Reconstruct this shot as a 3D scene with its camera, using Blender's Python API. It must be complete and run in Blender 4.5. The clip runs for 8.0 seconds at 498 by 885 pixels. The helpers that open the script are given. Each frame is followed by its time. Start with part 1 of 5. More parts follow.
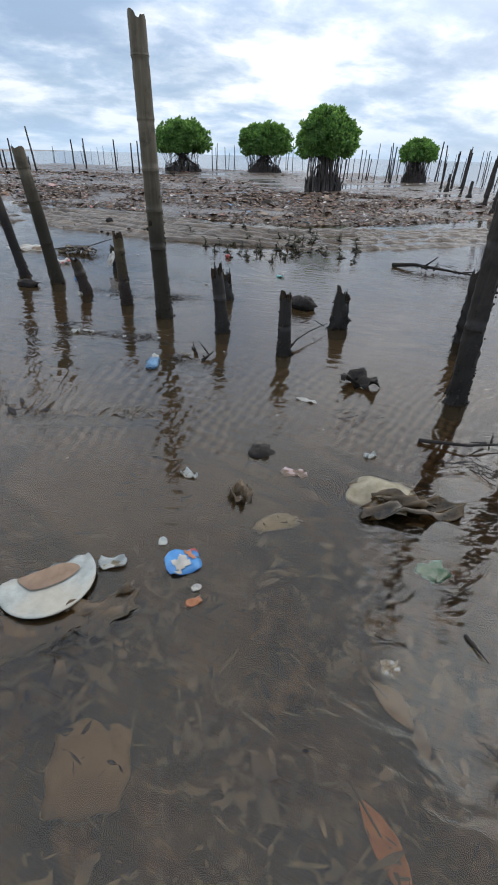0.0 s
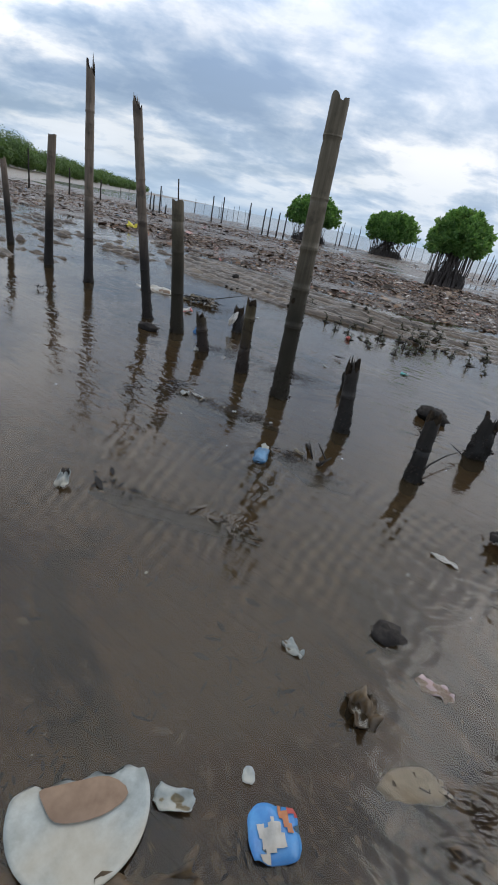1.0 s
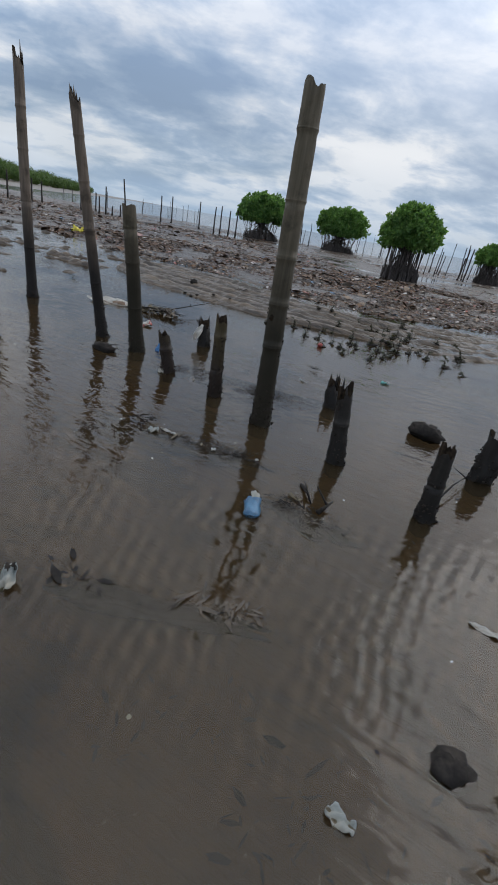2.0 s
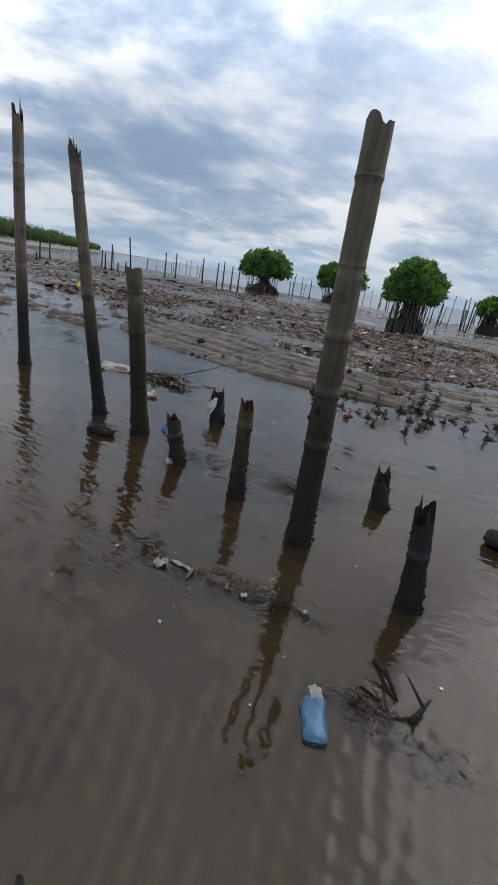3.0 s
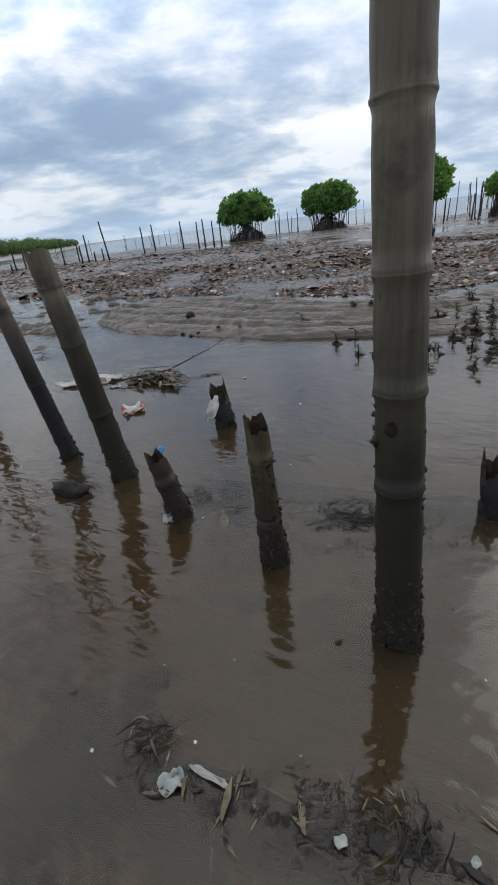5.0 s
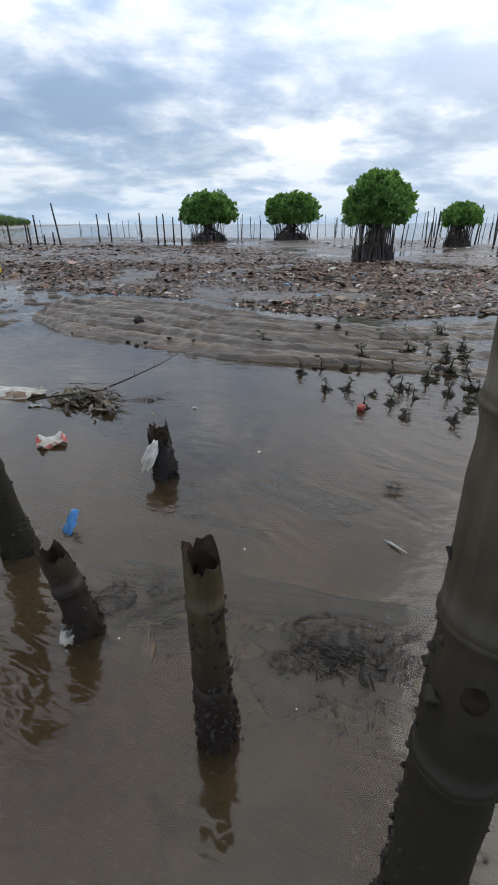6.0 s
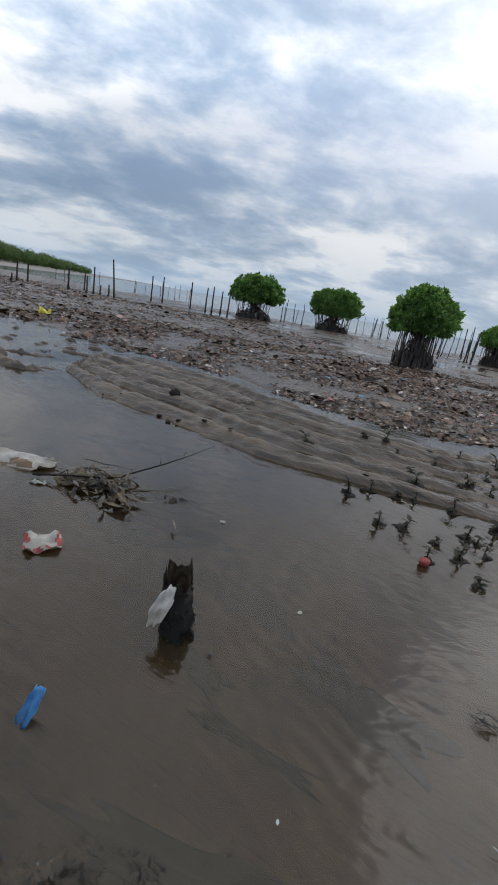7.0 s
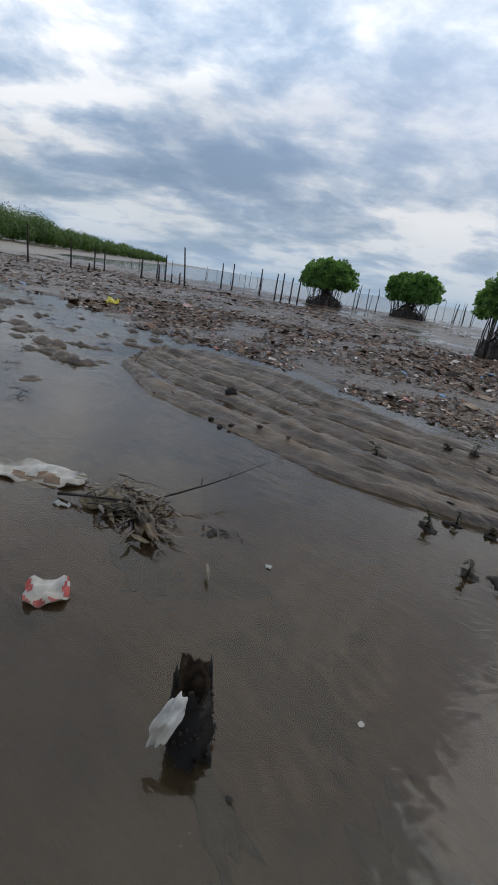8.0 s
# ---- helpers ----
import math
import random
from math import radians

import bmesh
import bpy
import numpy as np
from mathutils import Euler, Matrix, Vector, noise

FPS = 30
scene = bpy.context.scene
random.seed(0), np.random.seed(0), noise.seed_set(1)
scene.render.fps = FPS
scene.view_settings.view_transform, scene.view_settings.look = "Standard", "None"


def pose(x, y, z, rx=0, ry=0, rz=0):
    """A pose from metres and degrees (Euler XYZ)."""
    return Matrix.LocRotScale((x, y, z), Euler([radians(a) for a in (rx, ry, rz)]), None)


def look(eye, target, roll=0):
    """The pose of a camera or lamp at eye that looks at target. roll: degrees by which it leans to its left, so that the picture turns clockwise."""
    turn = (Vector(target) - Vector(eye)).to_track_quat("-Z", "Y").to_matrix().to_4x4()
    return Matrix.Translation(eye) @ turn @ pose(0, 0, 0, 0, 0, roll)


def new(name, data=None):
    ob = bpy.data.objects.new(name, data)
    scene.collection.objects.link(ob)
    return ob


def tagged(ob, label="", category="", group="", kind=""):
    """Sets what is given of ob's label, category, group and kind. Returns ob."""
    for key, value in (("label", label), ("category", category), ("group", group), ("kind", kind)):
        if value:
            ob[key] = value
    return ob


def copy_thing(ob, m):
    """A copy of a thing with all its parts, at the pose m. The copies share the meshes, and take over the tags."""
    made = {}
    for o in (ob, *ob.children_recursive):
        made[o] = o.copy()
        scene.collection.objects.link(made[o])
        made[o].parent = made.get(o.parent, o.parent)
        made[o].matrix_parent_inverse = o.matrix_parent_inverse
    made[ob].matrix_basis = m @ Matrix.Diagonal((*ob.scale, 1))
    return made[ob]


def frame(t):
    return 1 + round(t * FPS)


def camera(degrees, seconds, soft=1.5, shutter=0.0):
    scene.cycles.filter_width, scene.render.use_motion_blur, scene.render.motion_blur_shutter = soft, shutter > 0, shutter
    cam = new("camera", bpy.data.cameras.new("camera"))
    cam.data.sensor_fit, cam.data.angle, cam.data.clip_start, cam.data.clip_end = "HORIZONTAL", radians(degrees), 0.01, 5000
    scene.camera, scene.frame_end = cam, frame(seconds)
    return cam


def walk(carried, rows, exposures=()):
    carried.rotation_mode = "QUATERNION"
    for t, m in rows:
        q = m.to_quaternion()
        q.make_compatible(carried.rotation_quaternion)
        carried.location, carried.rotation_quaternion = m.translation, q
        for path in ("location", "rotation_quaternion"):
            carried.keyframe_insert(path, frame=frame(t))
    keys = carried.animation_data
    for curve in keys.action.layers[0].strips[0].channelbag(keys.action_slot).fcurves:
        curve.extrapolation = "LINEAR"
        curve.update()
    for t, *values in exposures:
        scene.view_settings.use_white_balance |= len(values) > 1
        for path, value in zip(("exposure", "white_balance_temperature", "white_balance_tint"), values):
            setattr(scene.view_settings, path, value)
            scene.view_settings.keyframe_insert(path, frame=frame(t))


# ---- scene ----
cam = camera(58.2, 8.0, soft=1.8)
PATH = [
    (0, (0.149, 0.123, 1.072), (0.098, 1.806, -0.008), 1.6),
    (0.5, (0.029, 0.435, 1.062), (-0.153, 2.135, 0.024), 8.1),
    (1, (-0.19, 0.585, 1.102), (-0.54, 2.337, 0.203), 11.6),
    (1.5, (-0.391, 0.824, 1.146), (-0.781, 2.594, 0.301), 5.2),
    (1.7, (-0.392, 0.878, 1.123), (-0.641, 2.654, 0.237), 7.9),
    (2.8, (-0.621, 1.468, 1.126), (-0.822, 3.313, 0.382), 12.1),
    (3, (-0.708, 1.645, 1.159), (-0.949, 3.504, 0.463), 9.3),
    (3.5, (-0.737, 1.8, 1.127), (-0.692, 3.618, 0.294), 12.7),
    (4, (-0.745, 2.181, 1.082), (-0.715, 3.999, 0.249), 8.9),
    (4.5, (-0.764, 2.485, 1.095), (-0.944, 4.271, 0.214), 0.6),
    (4.7, (-0.771, 2.544, 1.082), (-1.159, 4.299, 0.206), -7.7),
    (5.8, (-0.906, 3.026, 1.113), (-1.09, 4.815, 0.239), -1.6),
    (6, (-0.892, 3.205, 1.108), (-1.027, 4.997, 0.229), -0.2),
    (6.5, (-1.0, 3.572, 1.129), (-1.167, 5.37, 0.27), 2.4),
    (7, (-1.148, 3.75, 1.179), (-1.362, 5.647, 0.584), 9.9),
    (7.5, (-1.304, 4.065, 1.248), (-1.669, 5.915, 0.581), 8.1),
    (8, (-1.195, 4.261, 1.211), (-1.679, 6.074, 0.518), 9.1),
]
walk(cam, [(t, look(eye, target, roll)) for t, eye, target, roll in PATH], [(0, 0.54, 6300, 10), (0.5, 0.06, 6300, 10), (1, 0.24, 6300, 10), (1.5, 0.04, 6300, 10), (3, -0.04, 6300, 10), (3.5, 0.1, 6300, 10), (4, 0.12, 6300, 10), (6, 0.36, 6300, 10), (6.5, 0.2, 6300, 10), (7, -0.1, 6300, 10), (8, -0.12, 6300, 10)])

# ---- world, sun ----
SUN_AZ, SUN_EL = radians(48), radians(42)          # azimuth to the right of +y


def nd(nt, kind, **kw):
    n = nt.nodes.new(kind)
    for k, v in kw.items():
        if k == "operation":
            n.operation = v
        elif k == "blend":
            n.blend_type = v
        elif k == "dtype":
            n.data_type = v
        else:
            n.inputs[k.replace("_", " ")].default_value = v
    return n


def ramp(nt, fac, stops):
    n = nt.nodes.new("ShaderNodeValToRGB")
    e = n.color_ramp.elements
    while len(e) < len(stops):
        e.new(0.5)
    for k, (p, c) in enumerate(stops):
        e[k].position = p
        e[k].color = (c, c, c, 1) if isinstance(c, (int, float)) else (*c, 1)
    nt.links.new(fac, n.inputs[0])
    return n.outputs[0]


def math_node(nt, op, a, b=None, clamp=False):
    n = nt.nodes.new("ShaderNodeMath")
    n.operation, n.use_clamp = op, clamp
    for k, v in ((0, a), (1, b)):
        if v is None:
            continue
        if isinstance(v, (int, float)):
            n.inputs[k].default_value = v
        else:
            nt.links.new(v, n.inputs[k])
    return n.outputs[0]


def mix_col(nt, fac, a, b, blend="MIX"):
    n = nt.nodes.new("ShaderNodeMix")
    n.data_type, n.blend_type = "RGBA", blend
    for k, v in ((0, fac), (6, a), (7, b)):
        if isinstance(v, (int, float)):
            n.inputs[k].default_value = v
        elif isinstance(v, tuple):
            n.inputs[k].default_value = (*v, 1)
        else:
            nt.links.new(v, n.inputs[k])
    return n.outputs[2]


def noise_tex(nt, vec, scale, detail=4.0, rough=0.5, distort=0.0):
    n = nt.nodes.new("ShaderNodeTexNoise")
    n.inputs["Scale"].default_value, n.inputs["Detail"].default_value = scale, detail
    n.inputs["Roughness"].default_value, n.inputs["Distortion"].default_value = rough, distort
    if vec is not None:
        nt.links.new(vec, n.inputs["Vector"])
    return n.outputs[0]


def mapped(nt, vec, scale=(1, 1, 1), turn=(0, 0, 0), move=(0, 0, 0)):
    if any(turn):
        r = nt.nodes.new("ShaderNodeMapping")
        r.inputs["Rotation"].default_value = [radians(a) for a in turn]
        nt.links.new(vec, r.inputs["Vector"])
        vec = r.outputs[0]
    n = nt.nodes.new("ShaderNodeMapping")
    n.inputs["Scale"].default_value = scale
    n.inputs["Location"].default_value = move
    nt.links.new(vec, n.inputs["Vector"])
    return n.outputs[0]


world = bpy.data.worlds.new("overcast_sky")
scene.world = world
world.use_nodes = True
wt = world.node_tree
wt.nodes.clear()
tc = wt.nodes.new("ShaderNodeTexCoord")
sep = wt.nodes.new("ShaderNodeSeparateXYZ")
wt.links.new(tc.outputs["Generated"], sep.inputs[0])
up = math_node(wt, "ADD", math_node(wt, "ABSOLUTE", sep.outputs[2]), 0.26)
comb = wt.nodes.new("ShaderNodeCombineXYZ")
wt.links.new(math_node(wt, "DIVIDE", sep.outputs[0], up), comb.inputs[0])
wt.links.new(math_node(wt, "DIVIDE", sep.outputs[1], up), comb.inputs[1])
sky = wt.nodes.new("ShaderNodeTexSky")
sky.sky_type, sky.sun_disc = "NISHITA", False
sky.sun_elevation, sky.sun_rotation, sky.dust_density = SUN_EL, SUN_AZ, 2.0
blue = mix_col(wt, 1.0, sky.outputs[0], (0.085, 0.085, 0.088), "MULTIPLY")
cl_vec = mapped(wt, comb.outputs[0], (0.85, 1.15, 1), (0, 0, -16), (3.1, 1.7, 0))
c1 = noise_tex(wt, cl_vec, 1.5, 11, 0.55, 0.15)
c2 = noise_tex(wt, mapped(wt, comb.outputs[0], (0.5, 0.8, 1), (0, 0, -8), (7.6, 2.3, 0)), 0.9, 6, 0.5, 0.1)
c3 = noise_tex(wt, mapped(wt, comb.outputs[0], (1.0, 1.1, 1), (0, 0, -24), (1.3, 5.2, 0)), 3.6, 8, 0.58, 0.25)
body = math_node(wt, "ADD", math_node(wt, "MULTIPLY", c1, 0.46), math_node(wt, "MULTIPLY", c2, 0.30))
body = math_node(wt, "ADD", body, math_node(wt, "MULTIPLY", c3, 0.24))
cloud = ramp(wt, body, [(0.42, (0.32, 0.43, 0.60)), (0.462, (0.43, 0.54, 0.69)), (0.495, (0.64, 0.72, 0.83)), (0.535, (0.98, 0.99, 1.0))])
cover = ramp(wt, c2, [(0.36, 0.55), (0.52, 0.98)])
col = mix_col(wt, cover, blue, cloud)
# brighter veil of cloud in front of the hidden sun and overhead
sunv = wt.nodes.new("ShaderNodeVectorMath")
sunv.operation = "DOT_PRODUCT"
wt.links.new(tc.outputs["Generated"], sunv.inputs[0])
sunv.inputs[1].default_value = (math.sin(SUN_AZ) * math.cos(SUN_EL), math.cos(SUN_AZ) * math.cos(SUN_EL), math.sin(SUN_EL))
dot = math_node(wt, "MAXIMUM", sunv.outputs["Value"], 0.0)
veil = math_node(wt, "MULTIPLY", math_node(wt, "POWER", dot, 5.0), math_node(wt, "ADD", body, 0.25), True)
col = mix_col(wt, veil, col, (1.08, 1.08, 1.08))
# unseen sky away from the sun set brighter, as added fill for diffuse surfaces
sky_behind = ramp(wt, math_node(wt, "ADD", math_node(wt, "MULTIPLY", sunv.outputs["Value"], 0.5), 0.5), [(0.1, 1.15), (0.68, 1.0)])
col = mix_col(wt, 1.0, col, sky_behind, "MULTIPLY")
# blue-grey haze low over the sea
low = ramp(wt, math_node(wt, "ABSOLUTE", sep.outputs[2]), [(0.0, 0.75), (0.06, 0.35), (0.14, 0.0)])
col = mix_col(wt, low, col, (0.42, 0.55, 0.69))
high = ramp(wt, math_node(wt, "ABSOLUTE", sep.outputs[2]), [(0.16, 0.72), (0.36, 1.04), (0.60, 0.98), (1.0, 1.0)])
high = math_node(wt, "MULTIPLY", high, 1.28)
col = mix_col(wt, 1.0, col, high, "MULTIPLY")
bg = wt.nodes.new("ShaderNodeBackground")
wt.links.new(col, bg.inputs[0])
bg.inputs[1].default_value = 0.95
wo = wt.nodes.new("ShaderNodeOutputWorld")
wt.links.new(bg.outputs[0], wo.inputs[0])

sun = new("sun", bpy.data.lights.new("sun", "SUN"))
sun.data.energy, sun.data.angle, sun.data.color = 0.5, radians(40), (1.0, 0.97, 0.92)
sun.matrix_world = look((0, 0, 30), (-math.sin(SUN_AZ) * math.cos(SUN_EL), -math.cos(SUN_AZ) * math.cos(SUN_EL), 30 - math.sin(SUN_EL)))


# ---- materials ----
def material(name, rough=0.6, spec=0.5, metal=0.0):
    m = bpy.data.materials.new(name)
    m.use_nodes = True
    nt = m.node_tree
    b = nt.nodes["Principled BSDF"]
    b.inputs["Roughness"].default_value = rough
    b.inputs["Specular IOR Level"].default_value = spec
    b.inputs["Metallic"].default_value = metal
    return m, nt, b


def coords(nt, which="Object"):
    return nt.nodes.new("ShaderNodeTexCoord").outputs[which]


def position(nt):
    return nt.nodes.new("ShaderNodeNewGeometry").outputs["Position"]


def bump(nt, b, height, strength=0.4, dist=0.01):
    n = nt.nodes.new("ShaderNodeBump")
    n.inputs["Strength"].default_value, n.inputs["Distance"].default_value = strength, dist
    nt.links.new(height, n.inputs["Height"])
    nt.links.new(n.outputs[0], b.inputs["Normal"])


def plain(name, dark, light, scale=20, rough=0.6, stain=None, bump_d=0.003, spec=0.5, sub=0.0):
    """Two tones broken up by grain and by larger stains."""
    m, nt, b = material(name, rough, spec)
    v = coords(nt)
    g = noise_tex(nt, v, scale, 6, 0.6)
    c = mix_col(nt, ramp(nt, g, [(0.35, 0.0), (0.65, 1.0)]), dark, light)
    s = noise_tex(nt, v, scale * 0.2, 3)
    c = mix_col(nt, ramp(nt, s, [(0.45, 0.0), (0.62, 0.6)]), c, stain or tuple(0.5 * a for a in dark))
    nt.links.new(c, b.inputs["Base Color"])
    bump(nt, b, g, 0.5, bump_d)
    if sub:
        b.inputs["Transmission Weight"].default_value = sub
    return m


def ground_material():
    m, nt, b = material("wet_mud", 0.35, 0.5)
    p = position(nt)
    s = nt.nodes.new("ShaderNodeSeparateXYZ")
    nt.links.new(p, s.inputs[0])
    big = noise_tex(nt, p, 0.9, 5, 0.6)
    fine = noise_tex(nt, p, 14.0, 6, 0.65)
    grit = noise_tex(nt, p, 90.0, 3, 0.6)
    c = mix_col(nt, ramp(nt, big, [(0.36, 0.0), (0.62, 1.0)]), (0.082, 0.050, 0.024), (0.13, 0.086, 0.046))
    c = mix_col(nt, ramp(nt, fine, [(0.42, 0.0), (0.66, 0.45)]), c, (0.065, 0.052, 0.043))
    c = mix_col(nt, ramp(nt, grit, [(0.64, 0.0), (0.70, 0.5)]), c, (0.32, 0.29, 0.25))
    # sand ripples' light and shade in the bed colour: dark troughs, pale crests
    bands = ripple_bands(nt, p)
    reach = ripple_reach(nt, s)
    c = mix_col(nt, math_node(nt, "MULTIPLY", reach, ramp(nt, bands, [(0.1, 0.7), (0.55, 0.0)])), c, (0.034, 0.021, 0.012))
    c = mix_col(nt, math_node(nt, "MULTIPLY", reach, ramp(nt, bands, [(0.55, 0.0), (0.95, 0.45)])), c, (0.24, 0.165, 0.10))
    # drifts of black leaf litter on the bed
    dr = noise_tex(nt, mapped(nt, p, (1, 1.5, 1), (0, 0, 20), (4.2, 0.6, 0)), 0.75, 6, 0.66, 0.6)
    c = mix_col(nt, ramp(nt, dr, [(0.55, 0.0), (0.60, 0.8)]), c, (0.035, 0.032, 0.030))
    # the drift line along the near shore: rotted leaves in mottled clots between patches of bare silt
    line = math_node(nt, "SUBTRACT", math_node(nt, "MULTIPLY", s.outputs[1], 0.5), math_node(nt, "MULTIPLY", s.outputs[0], 0.30))
    near = ramp(nt, math_node(nt, "ADD", line, math_node(nt, "MULTIPLY", noise_tex(nt, p, 2.0, 4), 0.3)), [(0.74, 1.0), (0.82, 0.0)])
    clots = ramp(nt, noise_tex(nt, p, 7.0, 8, 0.72, 0.6), [(0.37, 0.0), (0.50, 1.0)])
    bare = ramp(nt, noise_tex(nt, p, 1.7, 4, 0.6, 0.3), [(0.40, 1.0), (0.58, 0.35)])
    c = mix_col(nt, math_node(nt, "MULTIPLY", near, math_node(nt, "MULTIPLY", clots, bare)), c, (0.018, 0.017, 0.017))
    shred = ramp(nt, noise_tex(nt, mapped(nt, p, (6, 22, 1), (0, 0, 35)), 3.0, 5, 0.7, 1.2), [(0.56, 0.0), (0.64, 0.5)])
    c = mix_col(nt, math_node(nt, "MULTIPLY", near, shred), c, (0.22, 0.165, 0.10))
    # dark mud where the bank rises above water: wet, with trough shade painted in
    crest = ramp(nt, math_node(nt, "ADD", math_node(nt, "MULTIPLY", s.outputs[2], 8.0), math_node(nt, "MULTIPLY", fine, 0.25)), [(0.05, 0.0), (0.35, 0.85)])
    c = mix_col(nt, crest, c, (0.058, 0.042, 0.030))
    # ridge tops paler by height: drained mud, with light on them painted in
    dry_lit = ramp(nt, math_node(nt, "ADD", math_node(nt, "MULTIPLY", s.outputs[2], 9.0), math_node(nt, "MULTIPLY", fine, 0.3)), [(0.42, 0.0), (0.85, 0.9)])
    c = mix_col(nt, dry_lit, c, (0.15, 0.108, 0.070))
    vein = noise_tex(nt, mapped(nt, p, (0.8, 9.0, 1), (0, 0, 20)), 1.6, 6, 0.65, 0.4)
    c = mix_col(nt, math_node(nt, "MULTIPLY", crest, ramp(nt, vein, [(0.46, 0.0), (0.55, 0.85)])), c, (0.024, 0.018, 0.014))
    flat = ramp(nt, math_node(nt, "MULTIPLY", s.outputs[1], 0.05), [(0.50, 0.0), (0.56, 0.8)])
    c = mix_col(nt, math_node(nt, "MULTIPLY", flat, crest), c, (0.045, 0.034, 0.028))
    # dry sand of the far beach
    land = ramp(nt, math_node(nt, "MULTIPLY", s.outputs[0], -0.01), [(0.33, 0.0), (0.42, 1.0)])
    c = mix_col(nt, land, c, (0.125, 0.096, 0.066))
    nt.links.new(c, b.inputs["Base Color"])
    nt.links.new(ramp(nt, fine, [(0.3, 0.26), (0.7, 0.55)]), b.inputs["Roughness"])
    # mud under water has no gloss of its own
    nt.links.new(ramp(nt, math_node(nt, "ADD", math_node(nt, "MULTIPLY", s.outputs[2], 60.0), 0.5), [(0.2, 0.0), (0.8, 0.5)]), b.inputs["Specular IOR Level"])
    lumps = noise_tex(nt, p, 16.0, 3, 0.55)
    streaks = noise_tex(nt, mapped(nt, p, (1.0, 10.0, 1), (0, 0, 20)), 1.8, 5, 0.6)
    hgt = math_node(nt, "ADD", math_node(nt, "MULTIPLY", streaks, 1.8), lumps)
    hgt = math_node(nt, "ADD", hgt, math_node(nt, "MULTIPLY", math_node(nt, "MULTIPLY", bands, reach), 0.9))
    bump(nt, b, hgt, 0.75, 0.022)
    return m


def ripple_reach(nt, s3):
    """Where the current has combed the shallows: the strip before the poles, and a patch beyond them."""
    y0 = ramp(nt, math_node(nt, "MULTIPLY", s3.outputs[1], 0.2), [(0.30, 0.0), (0.38, 1.0), (0.52, 1.0), (0.60, 0.0)])
    right = ramp(nt, math_node(nt, "ADD", math_node(nt, "MULTIPLY", s3.outputs[0], 0.4), 0.8), [(0.12, 0.15), (0.45, 1.0)])
    far = ramp(nt, math_node(nt, "MULTIPLY", s3.outputs[1], 0.1), [(0.44, 0.0), (0.47, 1.0), (0.55, 0.8), (0.62, 0.0)])
    far = math_node(nt, "MULTIPLY", far, ramp(nt, math_node(nt, "ADD", math_node(nt, "MULTIPLY", s3.outputs[0], 0.5), 1.0), [(0.28, 0.0), (0.48, 0.9)]))
    return math_node(nt, "MAXIMUM", math_node(nt, "MULTIPLY", y0, right), far)


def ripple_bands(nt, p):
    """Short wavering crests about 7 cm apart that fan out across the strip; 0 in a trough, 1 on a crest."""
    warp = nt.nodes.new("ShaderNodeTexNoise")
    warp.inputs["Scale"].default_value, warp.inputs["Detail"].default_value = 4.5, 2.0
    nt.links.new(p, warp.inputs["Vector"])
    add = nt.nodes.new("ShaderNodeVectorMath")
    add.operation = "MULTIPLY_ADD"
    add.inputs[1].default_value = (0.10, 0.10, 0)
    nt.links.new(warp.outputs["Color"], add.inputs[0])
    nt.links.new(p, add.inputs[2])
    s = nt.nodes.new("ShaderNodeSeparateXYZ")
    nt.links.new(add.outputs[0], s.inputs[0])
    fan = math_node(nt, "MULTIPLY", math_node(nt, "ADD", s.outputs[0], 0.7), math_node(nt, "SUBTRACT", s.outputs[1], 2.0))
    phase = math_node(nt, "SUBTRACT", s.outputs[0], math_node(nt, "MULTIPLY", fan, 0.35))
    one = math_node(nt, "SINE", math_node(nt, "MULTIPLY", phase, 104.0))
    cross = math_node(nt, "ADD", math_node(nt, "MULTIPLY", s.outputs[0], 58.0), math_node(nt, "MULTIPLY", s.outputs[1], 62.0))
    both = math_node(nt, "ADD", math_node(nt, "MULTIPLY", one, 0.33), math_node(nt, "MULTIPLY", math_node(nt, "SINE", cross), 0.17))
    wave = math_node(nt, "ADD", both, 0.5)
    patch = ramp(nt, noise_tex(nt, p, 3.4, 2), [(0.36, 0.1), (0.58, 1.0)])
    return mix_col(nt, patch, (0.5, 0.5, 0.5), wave)


